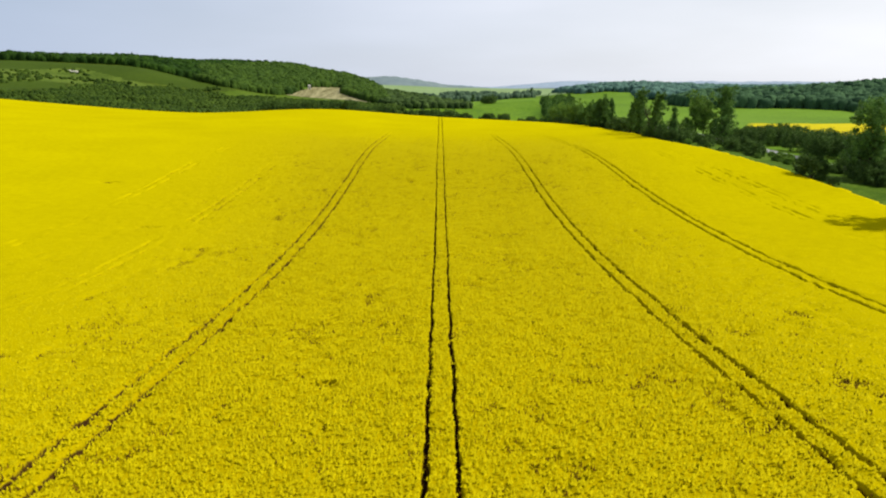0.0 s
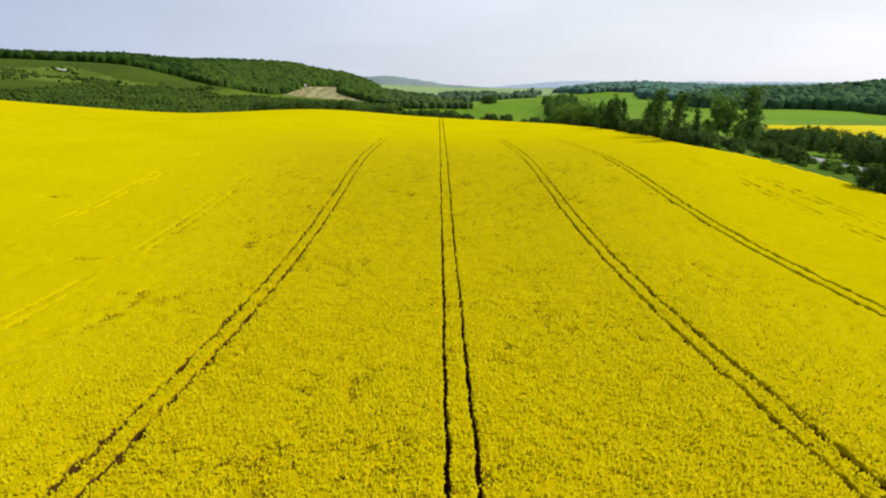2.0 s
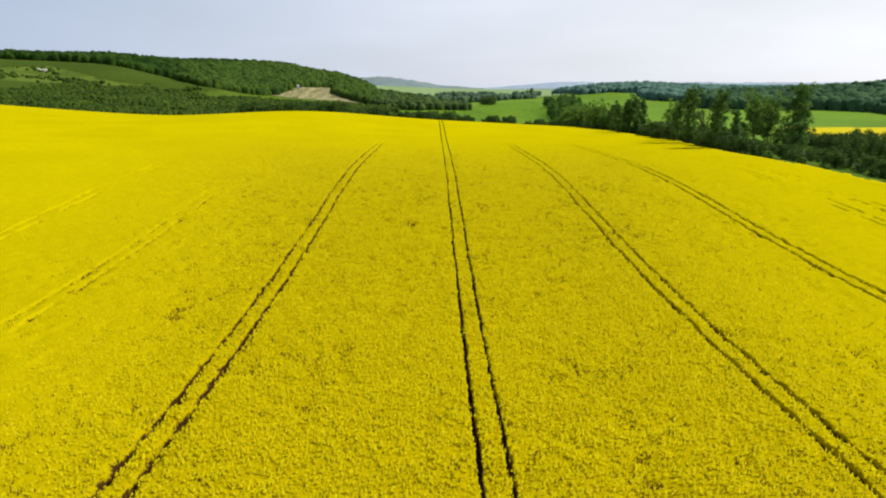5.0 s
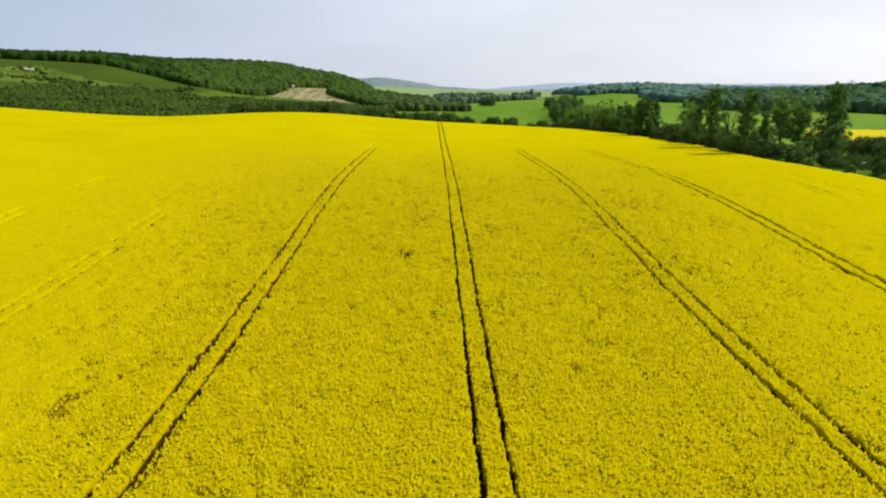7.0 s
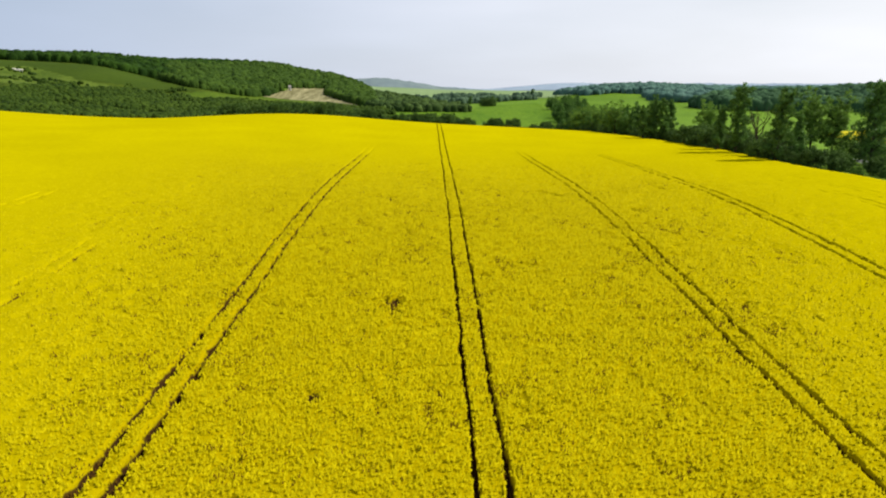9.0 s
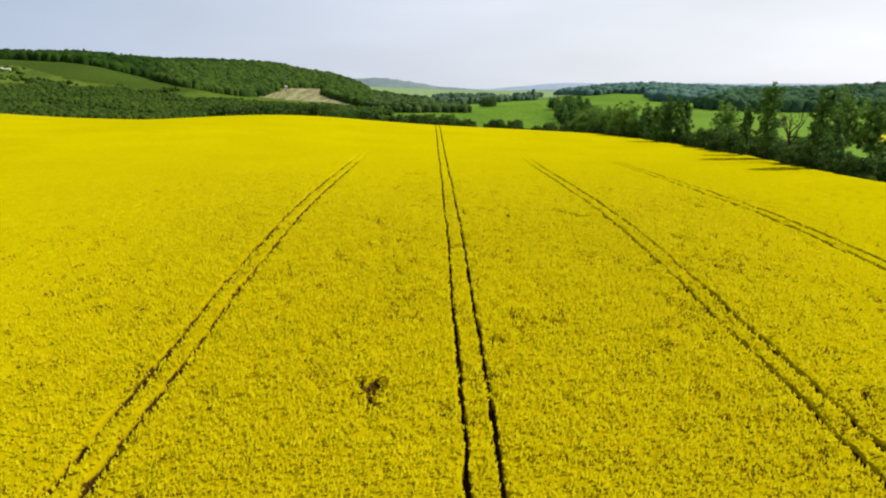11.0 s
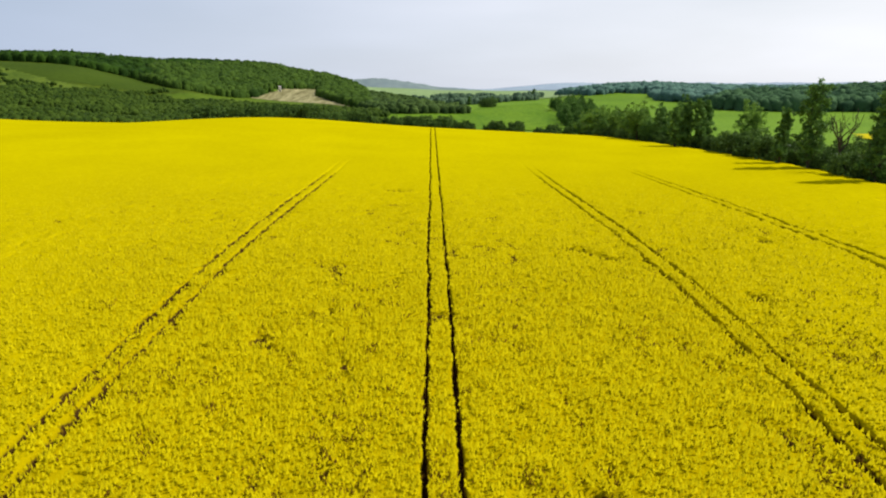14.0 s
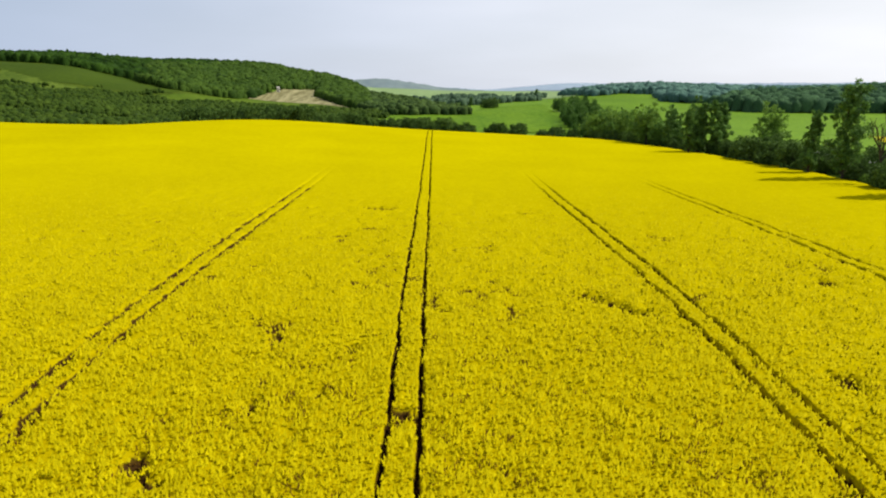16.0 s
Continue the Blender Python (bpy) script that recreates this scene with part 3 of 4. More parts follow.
# ---- woods and scrub ----
def clumps(name, x, y, wide, tall, material, label, category, seed, sink=0.25):
    """One mesh of many uneven leafy crowns standing on the land."""
    tv, tf = [(0, 0, 1)], []
    for ring, (wide_at, up) in enumerate(((0.62, 0.78), (1.0, 0.15), (0.92, -0.9))):
        tv += [(math.cos((k + ring / 2) * 1.0472) * wide_at, math.sin((k + ring / 2) * 1.0472) * wide_at, up) for k in range(6)]
    for k in range(6):
        j = (k + 1) % 6
        tf.append((0, 1 + k, 1 + j))
        for q in (1, 7):
            tf += [(q + k, q + 6 + k, q + j), (q + j, q + 6 + k, q + 6 + j)]
    tv, tf = np.array(tv), np.array(tf)
    r = np.random.default_rng(seed)
    n = len(x)
    puff = 1 + 0.24 * r.standard_normal((n, len(tv), 1)).clip(-1.6, 1.6)
    turn = r.uniform(0, 6.28, n)
    c, s = np.cos(turn)[:, None], np.sin(turn)[:, None]
    v = tv[None] * puff
    v = np.stack([v[..., 0] * c - v[..., 1] * s, v[..., 0] * s + v[..., 1] * c, v[..., 2]], -1)
    head = np.minimum(wide * 0.85, tall * 0.45)
    up = v[..., 2]
    v[..., 2] = np.where(up > 0, up * head[:, None], up * (tall - head)[:, None])
    v[..., :2] *= wide[:, None, None]
    v += np.stack([x, y, land(x, y) + tall - head - sink], -1)[:, None]
    f = (tf[None] + (np.arange(n) * len(tv))[:, None, None]).reshape(-1, 3)
    return tagged(new(name, raw_mesh(name, v.reshape(-1, 3), f, material)), label, category, kind="stuff")


def sown(outline, pitch, seed, shake=0.45):
    """Plants about a pitch apart within an outline."""
    o = np.array(outline, float)
    r = np.random.default_rng(seed)
    X, Y = np.meshgrid(np.arange(o[:, 0].min(), o[:, 0].max(), pitch), np.arange(o[:, 1].min(), o[:, 1].max(), pitch))
    x = X.ravel() + pitch * shake * 2 * (r.random(X.size) - 0.5)
    y = Y.ravel() + pitch * shake * 2 * (r.random(X.size) - 0.5)
    k = inside(x, y, outline)
    return x[k], y[k]


def wood(name, outline, pitch, wide, tall, material, label, category, seed, keep=None):
    x, y = sown(outline, pitch, seed)
    if keep is not None:
        k = keep(x, y)
        x, y = x[k], y[k]
    r = np.random.default_rng(seed + 100)
    big = r.random(len(x)) ** 2
    swell = 0.35 * (value_noise(x, y, 28, seed + 70) - 0.5)
    w, t = wide * (0.65 + 0.9 * big), tall * (0.56 + 0.36 * r.random(len(x)) + 0.24 * big + swell)
    return clumps(name, x, y, w, t, material, label, category, seed)


HILL_WOOD = [(-950, 985), (-760, 1000), (-681, 992), (-572, 1022), (-470, 1014), (-420, 1036), (-345, 985), (-309, 1019), (-268, 1064), (-258, 1105), (-250, 1160), (-206, 1258), (-187, 1130), (-118, 990), (-92, 985), (-110, 1120), (-150, 1400), (-220, 1640), (-500, 1640), (-950, 1400)]
VALLEY_WOOD = [(-112, 990), (-77, 905), (-25, 912), (30, 917), (32, 965), (-20, 1150), (-60, 1320), (-105, 1410), (-150, 1400), (-112, 1120)]
# One hill wood in two leaf colours: its sunlit and shaded ends are painted in.
def sunlit_end(x, y):
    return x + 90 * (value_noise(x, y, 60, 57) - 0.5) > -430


def clearing(x, y):
    return np.hypot(x + 247, y - 1142) > 17


wood("hill_wood", HILL_WOOD, 5.3, 5.2, 12.5, WOOD_SHADED, "dense deciduous wood covering the hill, shade put into its dark green", "wood", 1, lambda x, y: clearing(x, y) & ~sunlit_end(x, y))
wood("hill_wood_sunlit", HILL_WOOD, 5.3, 5.2, 12.5, WOOD_SUNLIT, "lighter green wood on the hill's sunny end, sunlight put into its colour", "wood", 9, lambda x, y: clearing(x, y) & sunlit_end(x, y))
wood("valley_wood", VALLEY_WOOD, 6.0, 4.4, 10, VALLEY_LEAF, "green trees filling the valley below the hill", "wood", 2, lambda x, y: value_noise(x, y, 50, 50) > 0.2)
wood("slope_wood", [(326, 962), (336, 905), (385, 868), (446, 852), (478, 806), (500, 745), (640, 610), (1000, 740), (1000, 1120), (700, 1250), (520, 1260), (430, 1120), (365, 1040)], 6.4, 6.4, 15, SLOPE_LEAF, "dark green wood on the far slope", "wood", 3)
wood("ridge_wood", [(284, 1392), (340, 1402), (389, 1364), (338, 1185), (364, 1118), (440, 1100), (560, 1280), (900, 1250), (1300, 1700), (1100, 1950), (520, 1900), (330, 1850), (250, 1600)], 10, 8, 13, HAZED_RIDGE, "wooded ridge in the distance", "wood", 4)
wood("valley_hedge", [(-30, 1230), (60, 1258), (130, 1335), (172, 1350), (175, 1385), (110, 1385), (30, 1310), (-60, 1290)], 6.5, 5.2, 12, HAZED_WOOD, "line of green trees across the valley, haze put into their colour", "wood", 8, lambda x, y: value_noise(x, y * 2, 60, 55) > 0.3)
wood("far_copse", [(-20, 1440), (60, 1400), (150, 1400), (200, 1480), (120, 1560), (0, 1560)], 9, 6.5, 13, HAZED_WOOD, "woodland patches far down the valley, haze put into their colour", "wood", 11, lambda x, y: value_noise(x, y * 1.4, 70, 58) > 0.42)
wood("scrub", SCRUBLAND, 4.2, 2.5, 6.0, SHRUB_LEAF, "dense green shrubs and young trees beyond the field", "shrubs", 6, lambda x, y: value_noise(x, y * 1.7, 60, 52) + 0.4 * value_noise(x, y, 18, 53) > 0.46 + 0.16 * step(715, 880, y) + 0.6 * step(-440, -480, x) * step(665, 690, y))
wood("meadow_bushes", SCRUB_MEADOW, 8, 2.4, 4.0, SHRUB_LEAF, "loose bushes on the dry meadow", "shrubs", 7, lambda x, y: value_noise(x, y * 1.7, 45, 54) + 0.3 * value_noise(x, y, 12, 56) > 0.56 + 0.30 * step(880, 955, y))

# Backdrop hills on the horizon, the blue of haze put into their base colours.
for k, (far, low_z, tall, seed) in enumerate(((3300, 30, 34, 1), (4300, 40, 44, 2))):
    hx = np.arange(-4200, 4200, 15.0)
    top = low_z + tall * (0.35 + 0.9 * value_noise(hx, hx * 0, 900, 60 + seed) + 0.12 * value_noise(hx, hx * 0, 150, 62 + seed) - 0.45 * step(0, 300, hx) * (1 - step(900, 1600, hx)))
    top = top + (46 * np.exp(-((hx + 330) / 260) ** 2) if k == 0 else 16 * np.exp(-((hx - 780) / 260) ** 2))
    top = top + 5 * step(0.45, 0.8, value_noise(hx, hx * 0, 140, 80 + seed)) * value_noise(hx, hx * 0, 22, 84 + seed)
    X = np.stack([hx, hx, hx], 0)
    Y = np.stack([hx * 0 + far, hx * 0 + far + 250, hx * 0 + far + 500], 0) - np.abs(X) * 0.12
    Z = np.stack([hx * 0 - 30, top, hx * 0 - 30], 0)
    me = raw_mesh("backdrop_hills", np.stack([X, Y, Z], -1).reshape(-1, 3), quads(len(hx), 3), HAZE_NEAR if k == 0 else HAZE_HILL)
    tagged(new("backdrop_hills", me), "backdrop hills on the horizon, blue haze put into their colour", "hills", kind="structure")


# ---- trees and bushes ----
def limb(bm, a, b, ra, rb, sides=6, bends=4, sway=0.04, r=random):
    """A tapered, slightly crooked length of wood from a to b."""
    a, b = Vector(a), Vector(b)
    along = b - a
    q = along.to_track_quat('Z', 'Y')
    rings = []
    for i in range(bends + 1):
        t = i / bends
        off = Vector((r.uniform(-1, 1), r.uniform(-1, 1), 0)) * along.length * sway * (0 < i < bends)
        c = a + along * t + q @ off
        rad = ra + (rb - ra) * t
        rings.append([bm.verts.new(c + q @ Vector((math.cos(k * 2 * math.pi / sides) * rad, math.sin(k * 2 * math.pi / sides) * rad, 0))) for k in range(sides)])
    for lower, upper in zip(rings, rings[1:]):
        for k in range(sides):
            bm.faces.new((lower[k], lower[(k + 1) % sides], upper[(k + 1) % sides], upper[k]))
    bm.faces.new(rings[-1])


def leaves(name, centres, spread, each, size, material, parent, seed, label=""):
    """A crown: many small leaf sprays gathered round given centres, each turned outward from its clump and from the crown's axis."""
    r = np.random.default_rng(seed)
    c = np.repeat(np.array(centres, float), each, 0)
    s = np.repeat(np.array(spread, float), each, 0)
    n = len(c)
    p = c + r.normal(0, 1, (n, 3)).clip(-1.7, 1.7) * s[:, None] * np.array([0.55, 0.55, 0.5])
    axis = np.array([c[:, 0].mean(), c[:, 1].mean(), 0.0])
    out = (p - axis) * np.array([1, 1, 0])
    out = 0.7 * out / (np.abs(out).mean(0).max() * 2 + 1e-6) + 0.5 * (p - c) / (s[:, None] + 1e-6) + np.array([0, 0, 0.4]) + 1.0 * r.normal(0, 1, (n, 3))
    out /= np.linalg.norm(out, axis=1, keepdims=True) + 1e-9
    a = np.cross(out, r.normal(0, 1, (n, 3)))
    a /= np.linalg.norm(a, axis=1, keepdims=True) + 1e-9
    b = np.cross(out, a)
    l = size * r.uniform(0.6, 1.3, n)[:, None]
    v = np.stack([p - a * l, p + a * l * 0.7 - b * l * 0.6, p + a * l * 0.7 + b * l * 0.6], 1).reshape(-1, 3)
    f = np.arange(n * 3).reshape(-1, 3)
    ob = new(name, raw_mesh(name, v, f, material, smooth=False))
    ob.parent = parent
    return tagged(ob, label)


def tree(name, label, category, tall, wide, seed, kind="poplar", material=None, at=(0, 0), group="trees along the field", turn=0.0):
    """A tree with a tapered trunk, limbs and a crown of leaf sprays: a narrow poplar, a broad crown or a bare snag."""
    r = random.Random(seed)
    ob = tagged(new(name), label, category, group)
    bm = bmesh.new()
    lean = Vector((r.uniform(-0.04, 0.05), r.uniform(-0.03, 0.03), 1)) * tall * {"poplar": 0.93, "broad": 0.62, "snag": 0.5}[kind]
    limb(bm, (0, 0, -0.4), lean, tall * (0.034 if kind == "snag" else 0.018) + 0.05, 0.06, 8, 7, 0.03 if kind == "snag" else 0.012, r)
    part("trunk", bm, BARK, ob)
    centres, spread = [], []
    n = {"poplar": 44, "broad": 26, "snag": 8}[kind]
    bm = bmesh.new()
    for i in range(n):
        t = (i + r.random()) / n
        ang = i * 2.4 + r.uniform(-0.5, 0.5)
        if kind == "poplar":
            h0 = 0.05 + 0.87 * t
            reach = wide * (0.28 + 0.75 * min(1, 0.55 + 1.6 * t) * (1.04 - t) ** 0.8) * r.uniform(0.45, 1.25)
            rise = tall * r.uniform(0.08, 0.19) * (1 - 0.75 * t * t)
        else:
            h0 = 0.22 + 0.38 * t
            reach = wide * r.uniform(0.55, 1.05) * (1 - 0.45 * t)
            rise = tall * (0.10 + 0.32 * t) * r.uniform(0.7, 1.2)
        if kind == "snag":
            h0 = 0.44 + 0.18 * t
            reach, rise = wide * r.uniform(0.55, 1.0), tall * r.uniform(0.38, 0.52)
        a = lean * (h0 / (0.93 if kind == "poplar" else 0.62) if kind == "poplar" else min(1, h0 / 0.62))
        blown = tall * 0.07 * t * t if kind == "poplar" else 0.0
        b = a + Vector((math.cos(ang) * reach + blown, math.sin(ang) * reach, rise))
        limb(bm, a, b, (0.22 * (1.3 - t) if kind == "snag" else 0.0042 * tall * (1.3 - t)) + 0.03, 0.05 if kind == "snag" else 0.02, 5, 3, 0.09 if kind == "snag" else 0.05, r)
        if kind == "snag":
            for q in range(3):
                m = a.lerp(b, r.uniform(0.4, 0.9))
                limb(bm, m, m + Vector((r.uniform(-1, 1), r.uniform(-1, 1), r.uniform(0.5, 1.3))) * wide * 0.5, 0.09, 0.03, 4, 3, 0.1, r)
        for q in range(4 if kind == "poplar" else 6):
            k = r.uniform(0.2, 1.1)
            c = a.lerp(b, k) + Vector((r.gauss(0, 1), r.gauss(0, 1), r.gauss(0, 0.8))) * wide * (0.14 if kind == "poplar" else 0.18)
            centres.append(c)
            spread.append(wide * r.uniform(0.09, 0.21) * (1.0 if kind == "poplar" else 0.9))
    part("limbs", bm, BARK, ob)
    if kind == "snag":
        leaves("crown", centres[::9], [s * 0.5 for s in spread[::9]], 12, 0.22, material or LEAF, ob, seed)
    else:
        top = lean * (1.0 if kind == "poplar" else 1.35)
        for q in range(6):
            centres.append(top + Vector((r.gauss(0, 0.12) * wide, r.gauss(0, 0.12) * wide, tall * r.uniform(-0.12, 0.0))))
            spread.append(wide * 0.2)
        leaves("crown", centres, spread, 38 if kind == "poplar" else 50, 0.24 + tall * 0.006, material or LEAF, ob, seed)
    x, y = at
    ob.matrix_basis = pose(x, y, float(land(x, y)), 0, 0, turn)
    return ob


def bush(name, label, tall, wide, seed, material=None, at=(0, 0), group="bushes along the verge"):
    """A round, leafy bush on several stems."""
    r = random.Random(seed)
    ob = tagged(new(name), label, "bush", group)
    bm = bmesh.new()
    centres, spread = [], []
    for i in range(9):
        ang = i * 2.4
        d = wide * math.sqrt(r.random()) * 0.75
        b = Vector((math.cos(ang) * d, math.sin(ang) * d, tall * r.uniform(0.5, 0.9) * (1 - 0.35 * (d / wide) ** 2)))
        limb(bm, (math.cos(ang) * 0.15, math.sin(ang) * 0.15, -0.3), b, 0.07, 0.02, 5, 3, 0.06, r)
    part("stems", bm, BARK, ob)
    for i in range(64):
        ang, up = r.uniform(0, 6.28), r.uniform(-1.0, 1.0)
        d = r.uniform(0.45, 1.0) ** 0.6 * r.uniform(0.82, 1.1)
        k = math.sqrt(1 - up * up) * 0.92 + 0.06 if up > 0 else 0.95 + 0.12 * up
        centres.append((math.cos(ang) * d * k * wide, math.sin(ang) * d * k * wide, max(0.2, tall * (0.46 + 0.46 * up * d))))
        spread.append(wide * r.uniform(0.14, 0.26))
    leaves("crown", centres, spread, 50, 0.22 + 0.016 * tall, material or BUSH_LEAF, ob, seed)
    x, y = at
    ob.matrix_basis = pose(x, y, float(land(x, y)))
    return ob


def again(ob, x, y, turn=0.0, size=1.0, flat=1.0):
    """The same kind of plant again, elsewhere on the land."""
    c = copy_thing(ob, pose(x, y, float(land(x, y)), 0, 0, turn))
    c.scale = (size * flat, size * flat, size)
    return c


TALL = "tall dark green poplar at the field's edge"
poplar_a = tree("poplar_tree", TALL, "tree", 23.5, 4.7, 21, at=(95.5, 317))
poplar_b = tree("poplar_tree", TALL, "tree", 21.7, 4.6, 22, at=(94.0, 288))
poplar_c = tree("poplar_tree", "slender young poplar at the field's edge", "tree", 17, 2.6, 23, at=(95.0, 331))
poplar_d = tree("poplar_tree", TALL, "tree", 18.5, 3.3, 24, at=(92.2, 397))
big_a = tree("poplar_tree", "very tall full-crowned poplar beside the road", "tree", 27, 6.6, 25, at=(129, 298))
broad_a = tree("broadleaf_tree", "fresh green broad-crowned tree beside the road", "tree", 22, 6.4, 26, "broad", LIGHT_LEAF, at=(126.5, 315))
broad_b = tree("broadleaf_tree", "ragged open-crowned tree at the field's edge", "tree", 16.5, 6.6, 27, "broad", LIGHT_LEAF, at=(118, 398))
broad_c = tree("broadleaf_tree", "large dark broad-crowned tree beside the road", "tree", 23, 7.6, 28, "broad", LEAF, at=(116, 169))
broad_d = tree("broadleaf_tree", "dark green round-crowned hedge tree", "tree", 19, 6.2, 31, "broad", LEAF, at=(104, 432))
broad_e = tree("broadleaf_tree", "dark green ragged hedge tree", "tree", 16, 5.6, 32, "broad", LEAF, at=(103, 455))
snag = tree("dead_tree", "half-dead tree with bare forked branches", "tree", 17, 4.8, 29, "snag", LEAF, at=(97, 307))
again(poplar_d, 87.5, 394, 80, 0.88)
again(poplar_d, 97.5, 395, 160, 1.06)
again(poplar_d, 102, 401, 220, 1.03)
again(poplar_c, 91.8, 397, 20, 0.95)
again(poplar_c, 107, 300, 50, 0.9)
again(broad_a, 130.5, 334, 200, 1.06)
again(big_a, 133, 303, 100, 0.8)
again(broad_c, 99.5, 117, 60, 1.05)
again(broad_c, 138, 178, 120, 0.7)
# Hedge trees between the field's far corner and the valley.
rh = random.Random(66)
for k in range(17):
    y = 424 + 11 * k
    again((poplar_d, broad_d, broad_b)[k % 3], float(edge(y)) + 4 + rh.uniform(-2, 7), y, 47 * k, rh.uniform(0.85, 1.1) * (0.72, 0.64, 0.9)[k % 3], 1.25)
for k in range(64):
    y = 572 + 520 * (k / 64) + rh.uniform(-8, 8)
    x = float(np.interp(y, (570, 665, 796, 953, 1111), (94, 97, 115, 136, 158))) + 44 * rh.random() ** 1.4
    again((poplar_d, broad_d, broad_e)[k % 3], x, y, 61 * k, rh.uniform(0.75, 1.1) * (0.95, 0.86, 1.0)[k % 3], 1.25)
again(poplar_d, 172, 1400, 0, 1.1, 1.5)
again(poplar_d, 40, 1180, 0, 0.8, 1.6)

ROUND = "round dense dark green bush on the verge"
bush_a = bush("bush", ROUND, 5.6, 4.0, 41, at=(111, 226))
bush_b = bush("bush", ROUND, 4.6, 3.2, 42, at=(106, 214))
bush_c = bush("bush", "big dark green thicket bush beside the road", 10.5, 7.0, 43, at=(141, 238))
bush_d = bush("bush", "small green bush on the grassy verge", 3.0, 1.7, 44, LIGHT_LEAF, at=(117, 205))
for k, (x, y, s) in enumerate([(150, 222, 1.0), (146, 262, 1.0), (141, 285, 0.95), (158, 245, 0.95), (152, 205, 0.9), (139, 190, 0.8), (133, 172, 0.7), (140, 160, 0.7), (164, 262, 0.9), (150, 290, 0.9), (120, 296, 0.42), (116, 306, 0.4), (124, 309, 0.36), (113, 322, 0.5), (109, 338, 0.7), (118, 345, 0.8), (137, 320, 0.9), (130, 350, 0.9), (146, 306, 0.8), (110, 400, 0.7), (107, 365, 0.75), (134, 146, 0.75), (128, 158, 0.6), (113, 164, 0.66), (119, 161, 0.7), (122, 169, 0.75), (117, 173, 0.7), (121, 186, 0.66), (124, 179, 0.75), (142, 198, 0.8), (141, 186, 0.85), (143, 210, 0.8), (124, 325, 0.55)]):
    again(bush_c, x, y, 53 * k, s, 1.0)
for k, (x, y, s) in enumerate([(100.5, 169, 1.15), (116, 184, 0.7), (101, 159, 0.45), (104, 252, 0.9), (108, 262, 0.95), (101, 268, 0.9), (105, 278, 1.0), (112, 285, 1.1), (99, 346, 1.5), (97, 354, 1.6), (98, 366, 1.5), (98, 377, 1.0), (95.5, 300, 1.15), (101, 314, 1.1), (98, 338, 0.8), (96, 420, 1.0), (97, 434, 0.95), (95, 412, 0.8), (98, 386, 0.9), (97, 452, 1.1), (99, 470, 1.1), (97, 490, 1.0), (99, 508, 1.1), (98, 527, 1.0), (99, 548, 1.0), (98, 570, 1.0), (112, 242, 1.2), (118, 252, 1.2), (107, 236, 0.9), (113, 160, 1.0), (119, 150, 1.2), (111, 143, 0.6)]):
    again((bush_a, bush_b)[k % 2], x, y, 37 * k, s)
for k, (x, y, s) in enumerate([(121, 199, 1.1), (112, 208, 1.2), (116, 212, 1.1), (108, 203, 1.0), (123, 222, 0.7), (120, 231, 0.8), (114, 194, 0.8), (111, 204, 0.7), (108, 196, 0.9), (118, 187, 1.0), (103, 206, 0.7), (122, 215, 0.6), (110, 186, 0.7), (100, 240, 0.8), (99, 226, 0.6), (98, 256, 0.9), (100, 284, 0.9), (104, 170, 0.8), (116, 172, 0.9), (99, 296, 1.1), (97, 310, 1.0)]):
    again(bush_d, x, y, 71 * k, s)
rt = random.Random(88)
for k in range(52):
    y = 276 + 6.4 * k
    again((bush_a, bush_b, bush_c)[k % 3], float(edge(y)) + rt.uniform(2.5, 8), y + rt.uniform(-2, 2), rt.uniform(0, 360), rt.uniform(0.8, 1.25) * (0.9, 0.95, 0.5)[k % 3], rt.uniform(0.9, 1.15))
for k in range(46):
    y = rt.uniform(140, 345)
    again(bush_c, float(road_x(y)) + rt.uniform(9, 34), y, rt.uniform(0, 360), rt.uniform(0.55, 0.95), rt.uniform(0.9, 1.2))
for k, y in enumerate((334, 343, 352, 362, 372, 382)):
    again(bush_c, float(edge(y)) + 9 + 3 * (k % 3), y, 77 * k, 0.72 + 0.08 * (k % 4), 1.05)
for k, (x, y) in enumerate([(126, 280), (123, 287), (130, 272), (121, 268)]):
    again(bush_c, x, y, 31 * k, 0.48, 1.1)
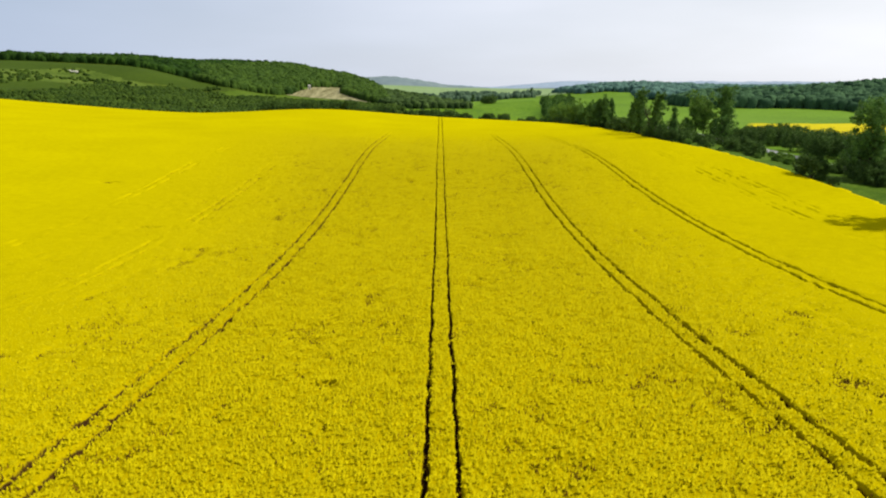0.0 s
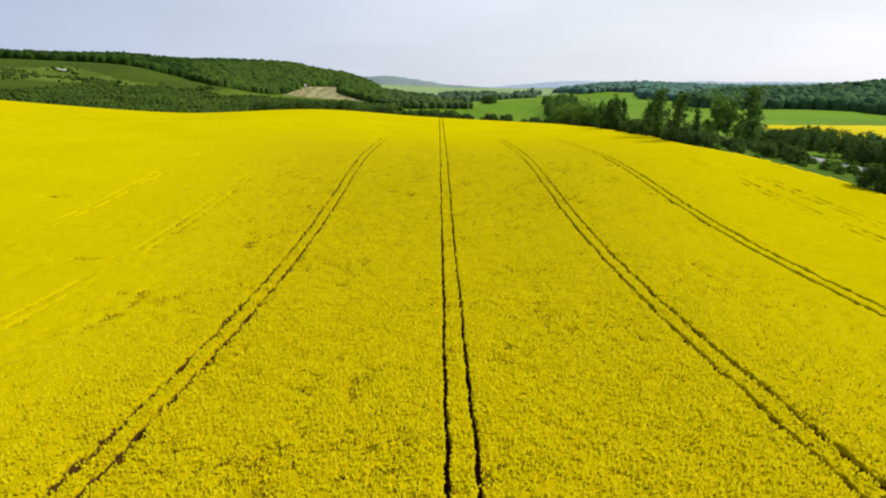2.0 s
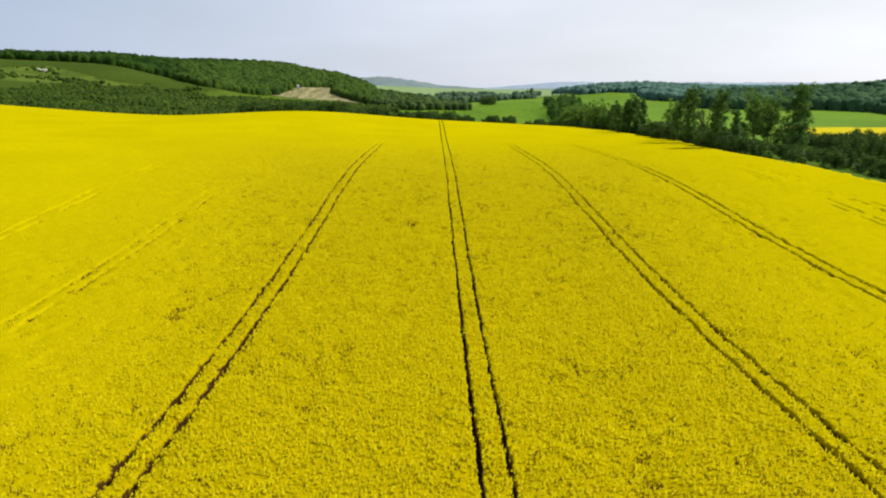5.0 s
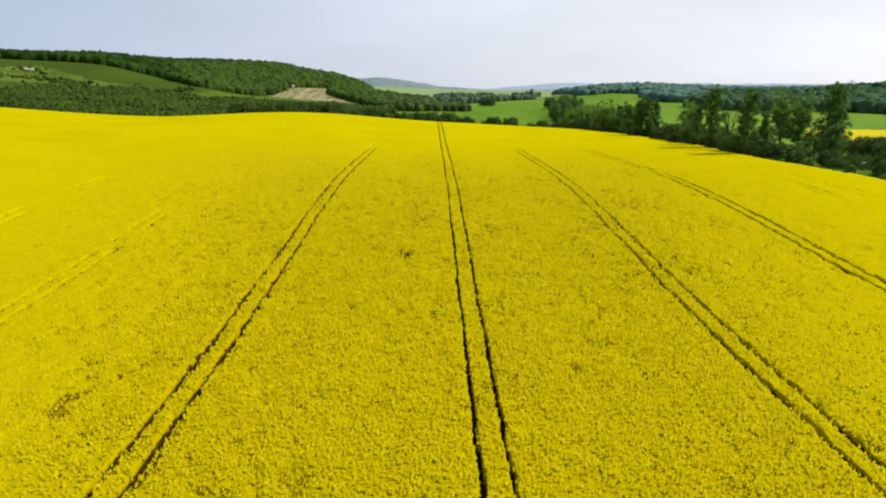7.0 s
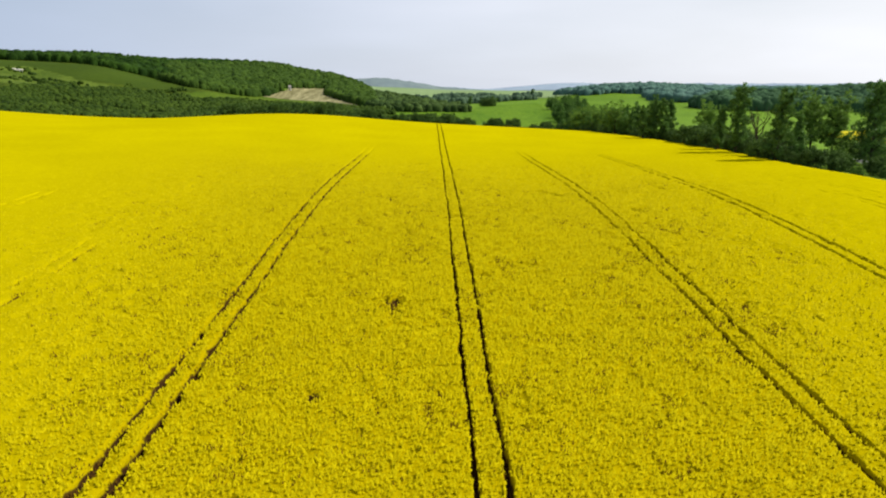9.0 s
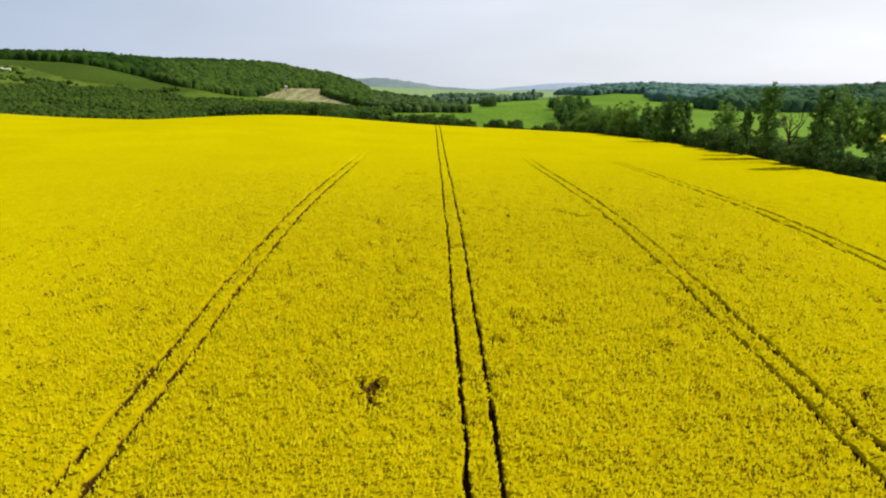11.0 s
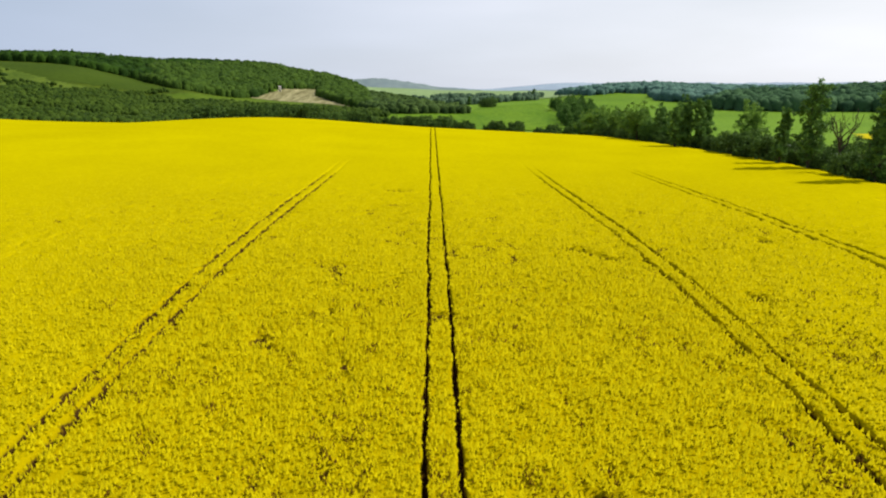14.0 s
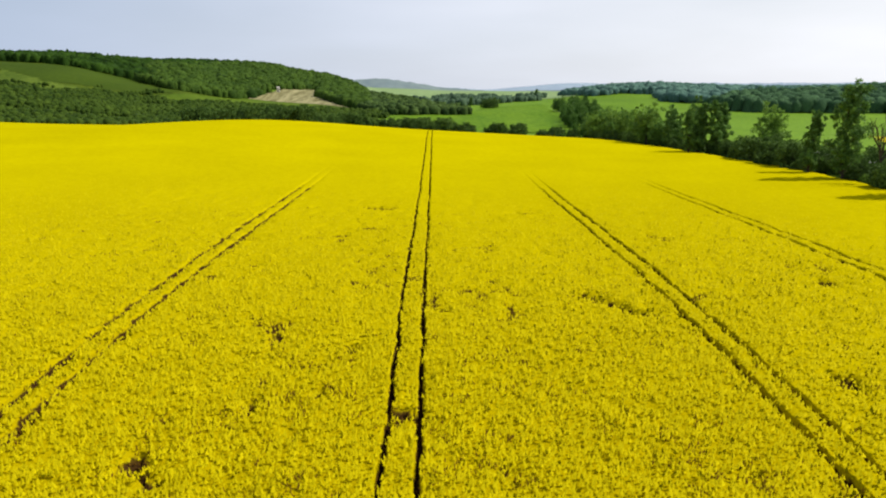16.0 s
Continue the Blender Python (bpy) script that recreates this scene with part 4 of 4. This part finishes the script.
for k, (x, y, size) in enumerate([(60, 1106, 1.45), (70, 1112, 1.6), (65, 1100, 1.15)]):
    again(bush_c, x, y, 50 * k, size)
# Bushes behind the crest of the field.
rb = random.Random(77)
for k in range(62):
    x = -170 + 4.3 * k + rb.uniform(-2.0, 2.0)
    if x > -60 and rb.random() < (0.12 if x < 20 else 0.45):
        continue
    again((bush_a, bush_b)[k % 2], x, 604 + rb.uniform(-8, 14), rb.uniform(0, 360), rb.uniform(0.75, 1.3) * (1.9 if x < -60 else 1.7))


# ---- far buildings ----
def block(bm, sx, sy, sz, m=Matrix()):
    bmesh.ops.create_cube(bm, size=1, matrix=m @ Matrix.Translation((0, 0, sz / 2)) @ Matrix.Diagonal((sx, sy, sz, 1)))


def gable(bm, sx, sy, rise, z, over=0.3):
    a, b = sx / 2 + over, sy / 2 + over
    v = [bm.verts.new(p) for p in ((-a, -b, z), (a, -b, z), (a, b, z), (-a, b, z), (-a, 0, z + rise), (a, 0, z + rise))]
    for q in ((0, 1, 5, 4), (2, 3, 4, 5), (1, 2, 5), (3, 0, 4), (3, 2, 1, 0)):
        bm.faces.new([v[i] for i in q])


def building(name, label, category, sx, sy, sz, rise, at, turn):
    ob = tagged(new(name), label, category)
    bm = bmesh.new()
    block(bm, sx, sy, sz + 1, Matrix.Translation((0, 0, -1)))
    part("wall", bm, LIME, ob)
    bm = bmesh.new()
    gable(bm, sx, sy, rise, sz + 0.02)
    part("roof", bm, LIME if category == "shed" else ROOF, ob)
    bm = bmesh.new()
    block(bm, sx * 0.3, 0.12, sz * 0.5, Matrix.Translation((0, -sy / 2 - 0.04, 0)))
    part("door", bm, BARK, ob, "dark wooden door")
    x, y = at
    ob.matrix_basis = pose(x, y, float(land(x, y)) + 0.5, 0, 0, turn)
    return ob


building("lookout_hut", "small white hut at the edge of the wood", "hut", 4.0, 4.0, 6.4, 1.8, (-246, 1134), 10)
building("farm_shed", "long low white farm shed on the hillside", "shed", 8.5, 4, 1.8, 0.9, (-533, 922), 8)
building("farm_shed", "small white farm shed beside the long one", "shed", 3, 2.5, 1.6, 0.7, (-541, 925), 20)
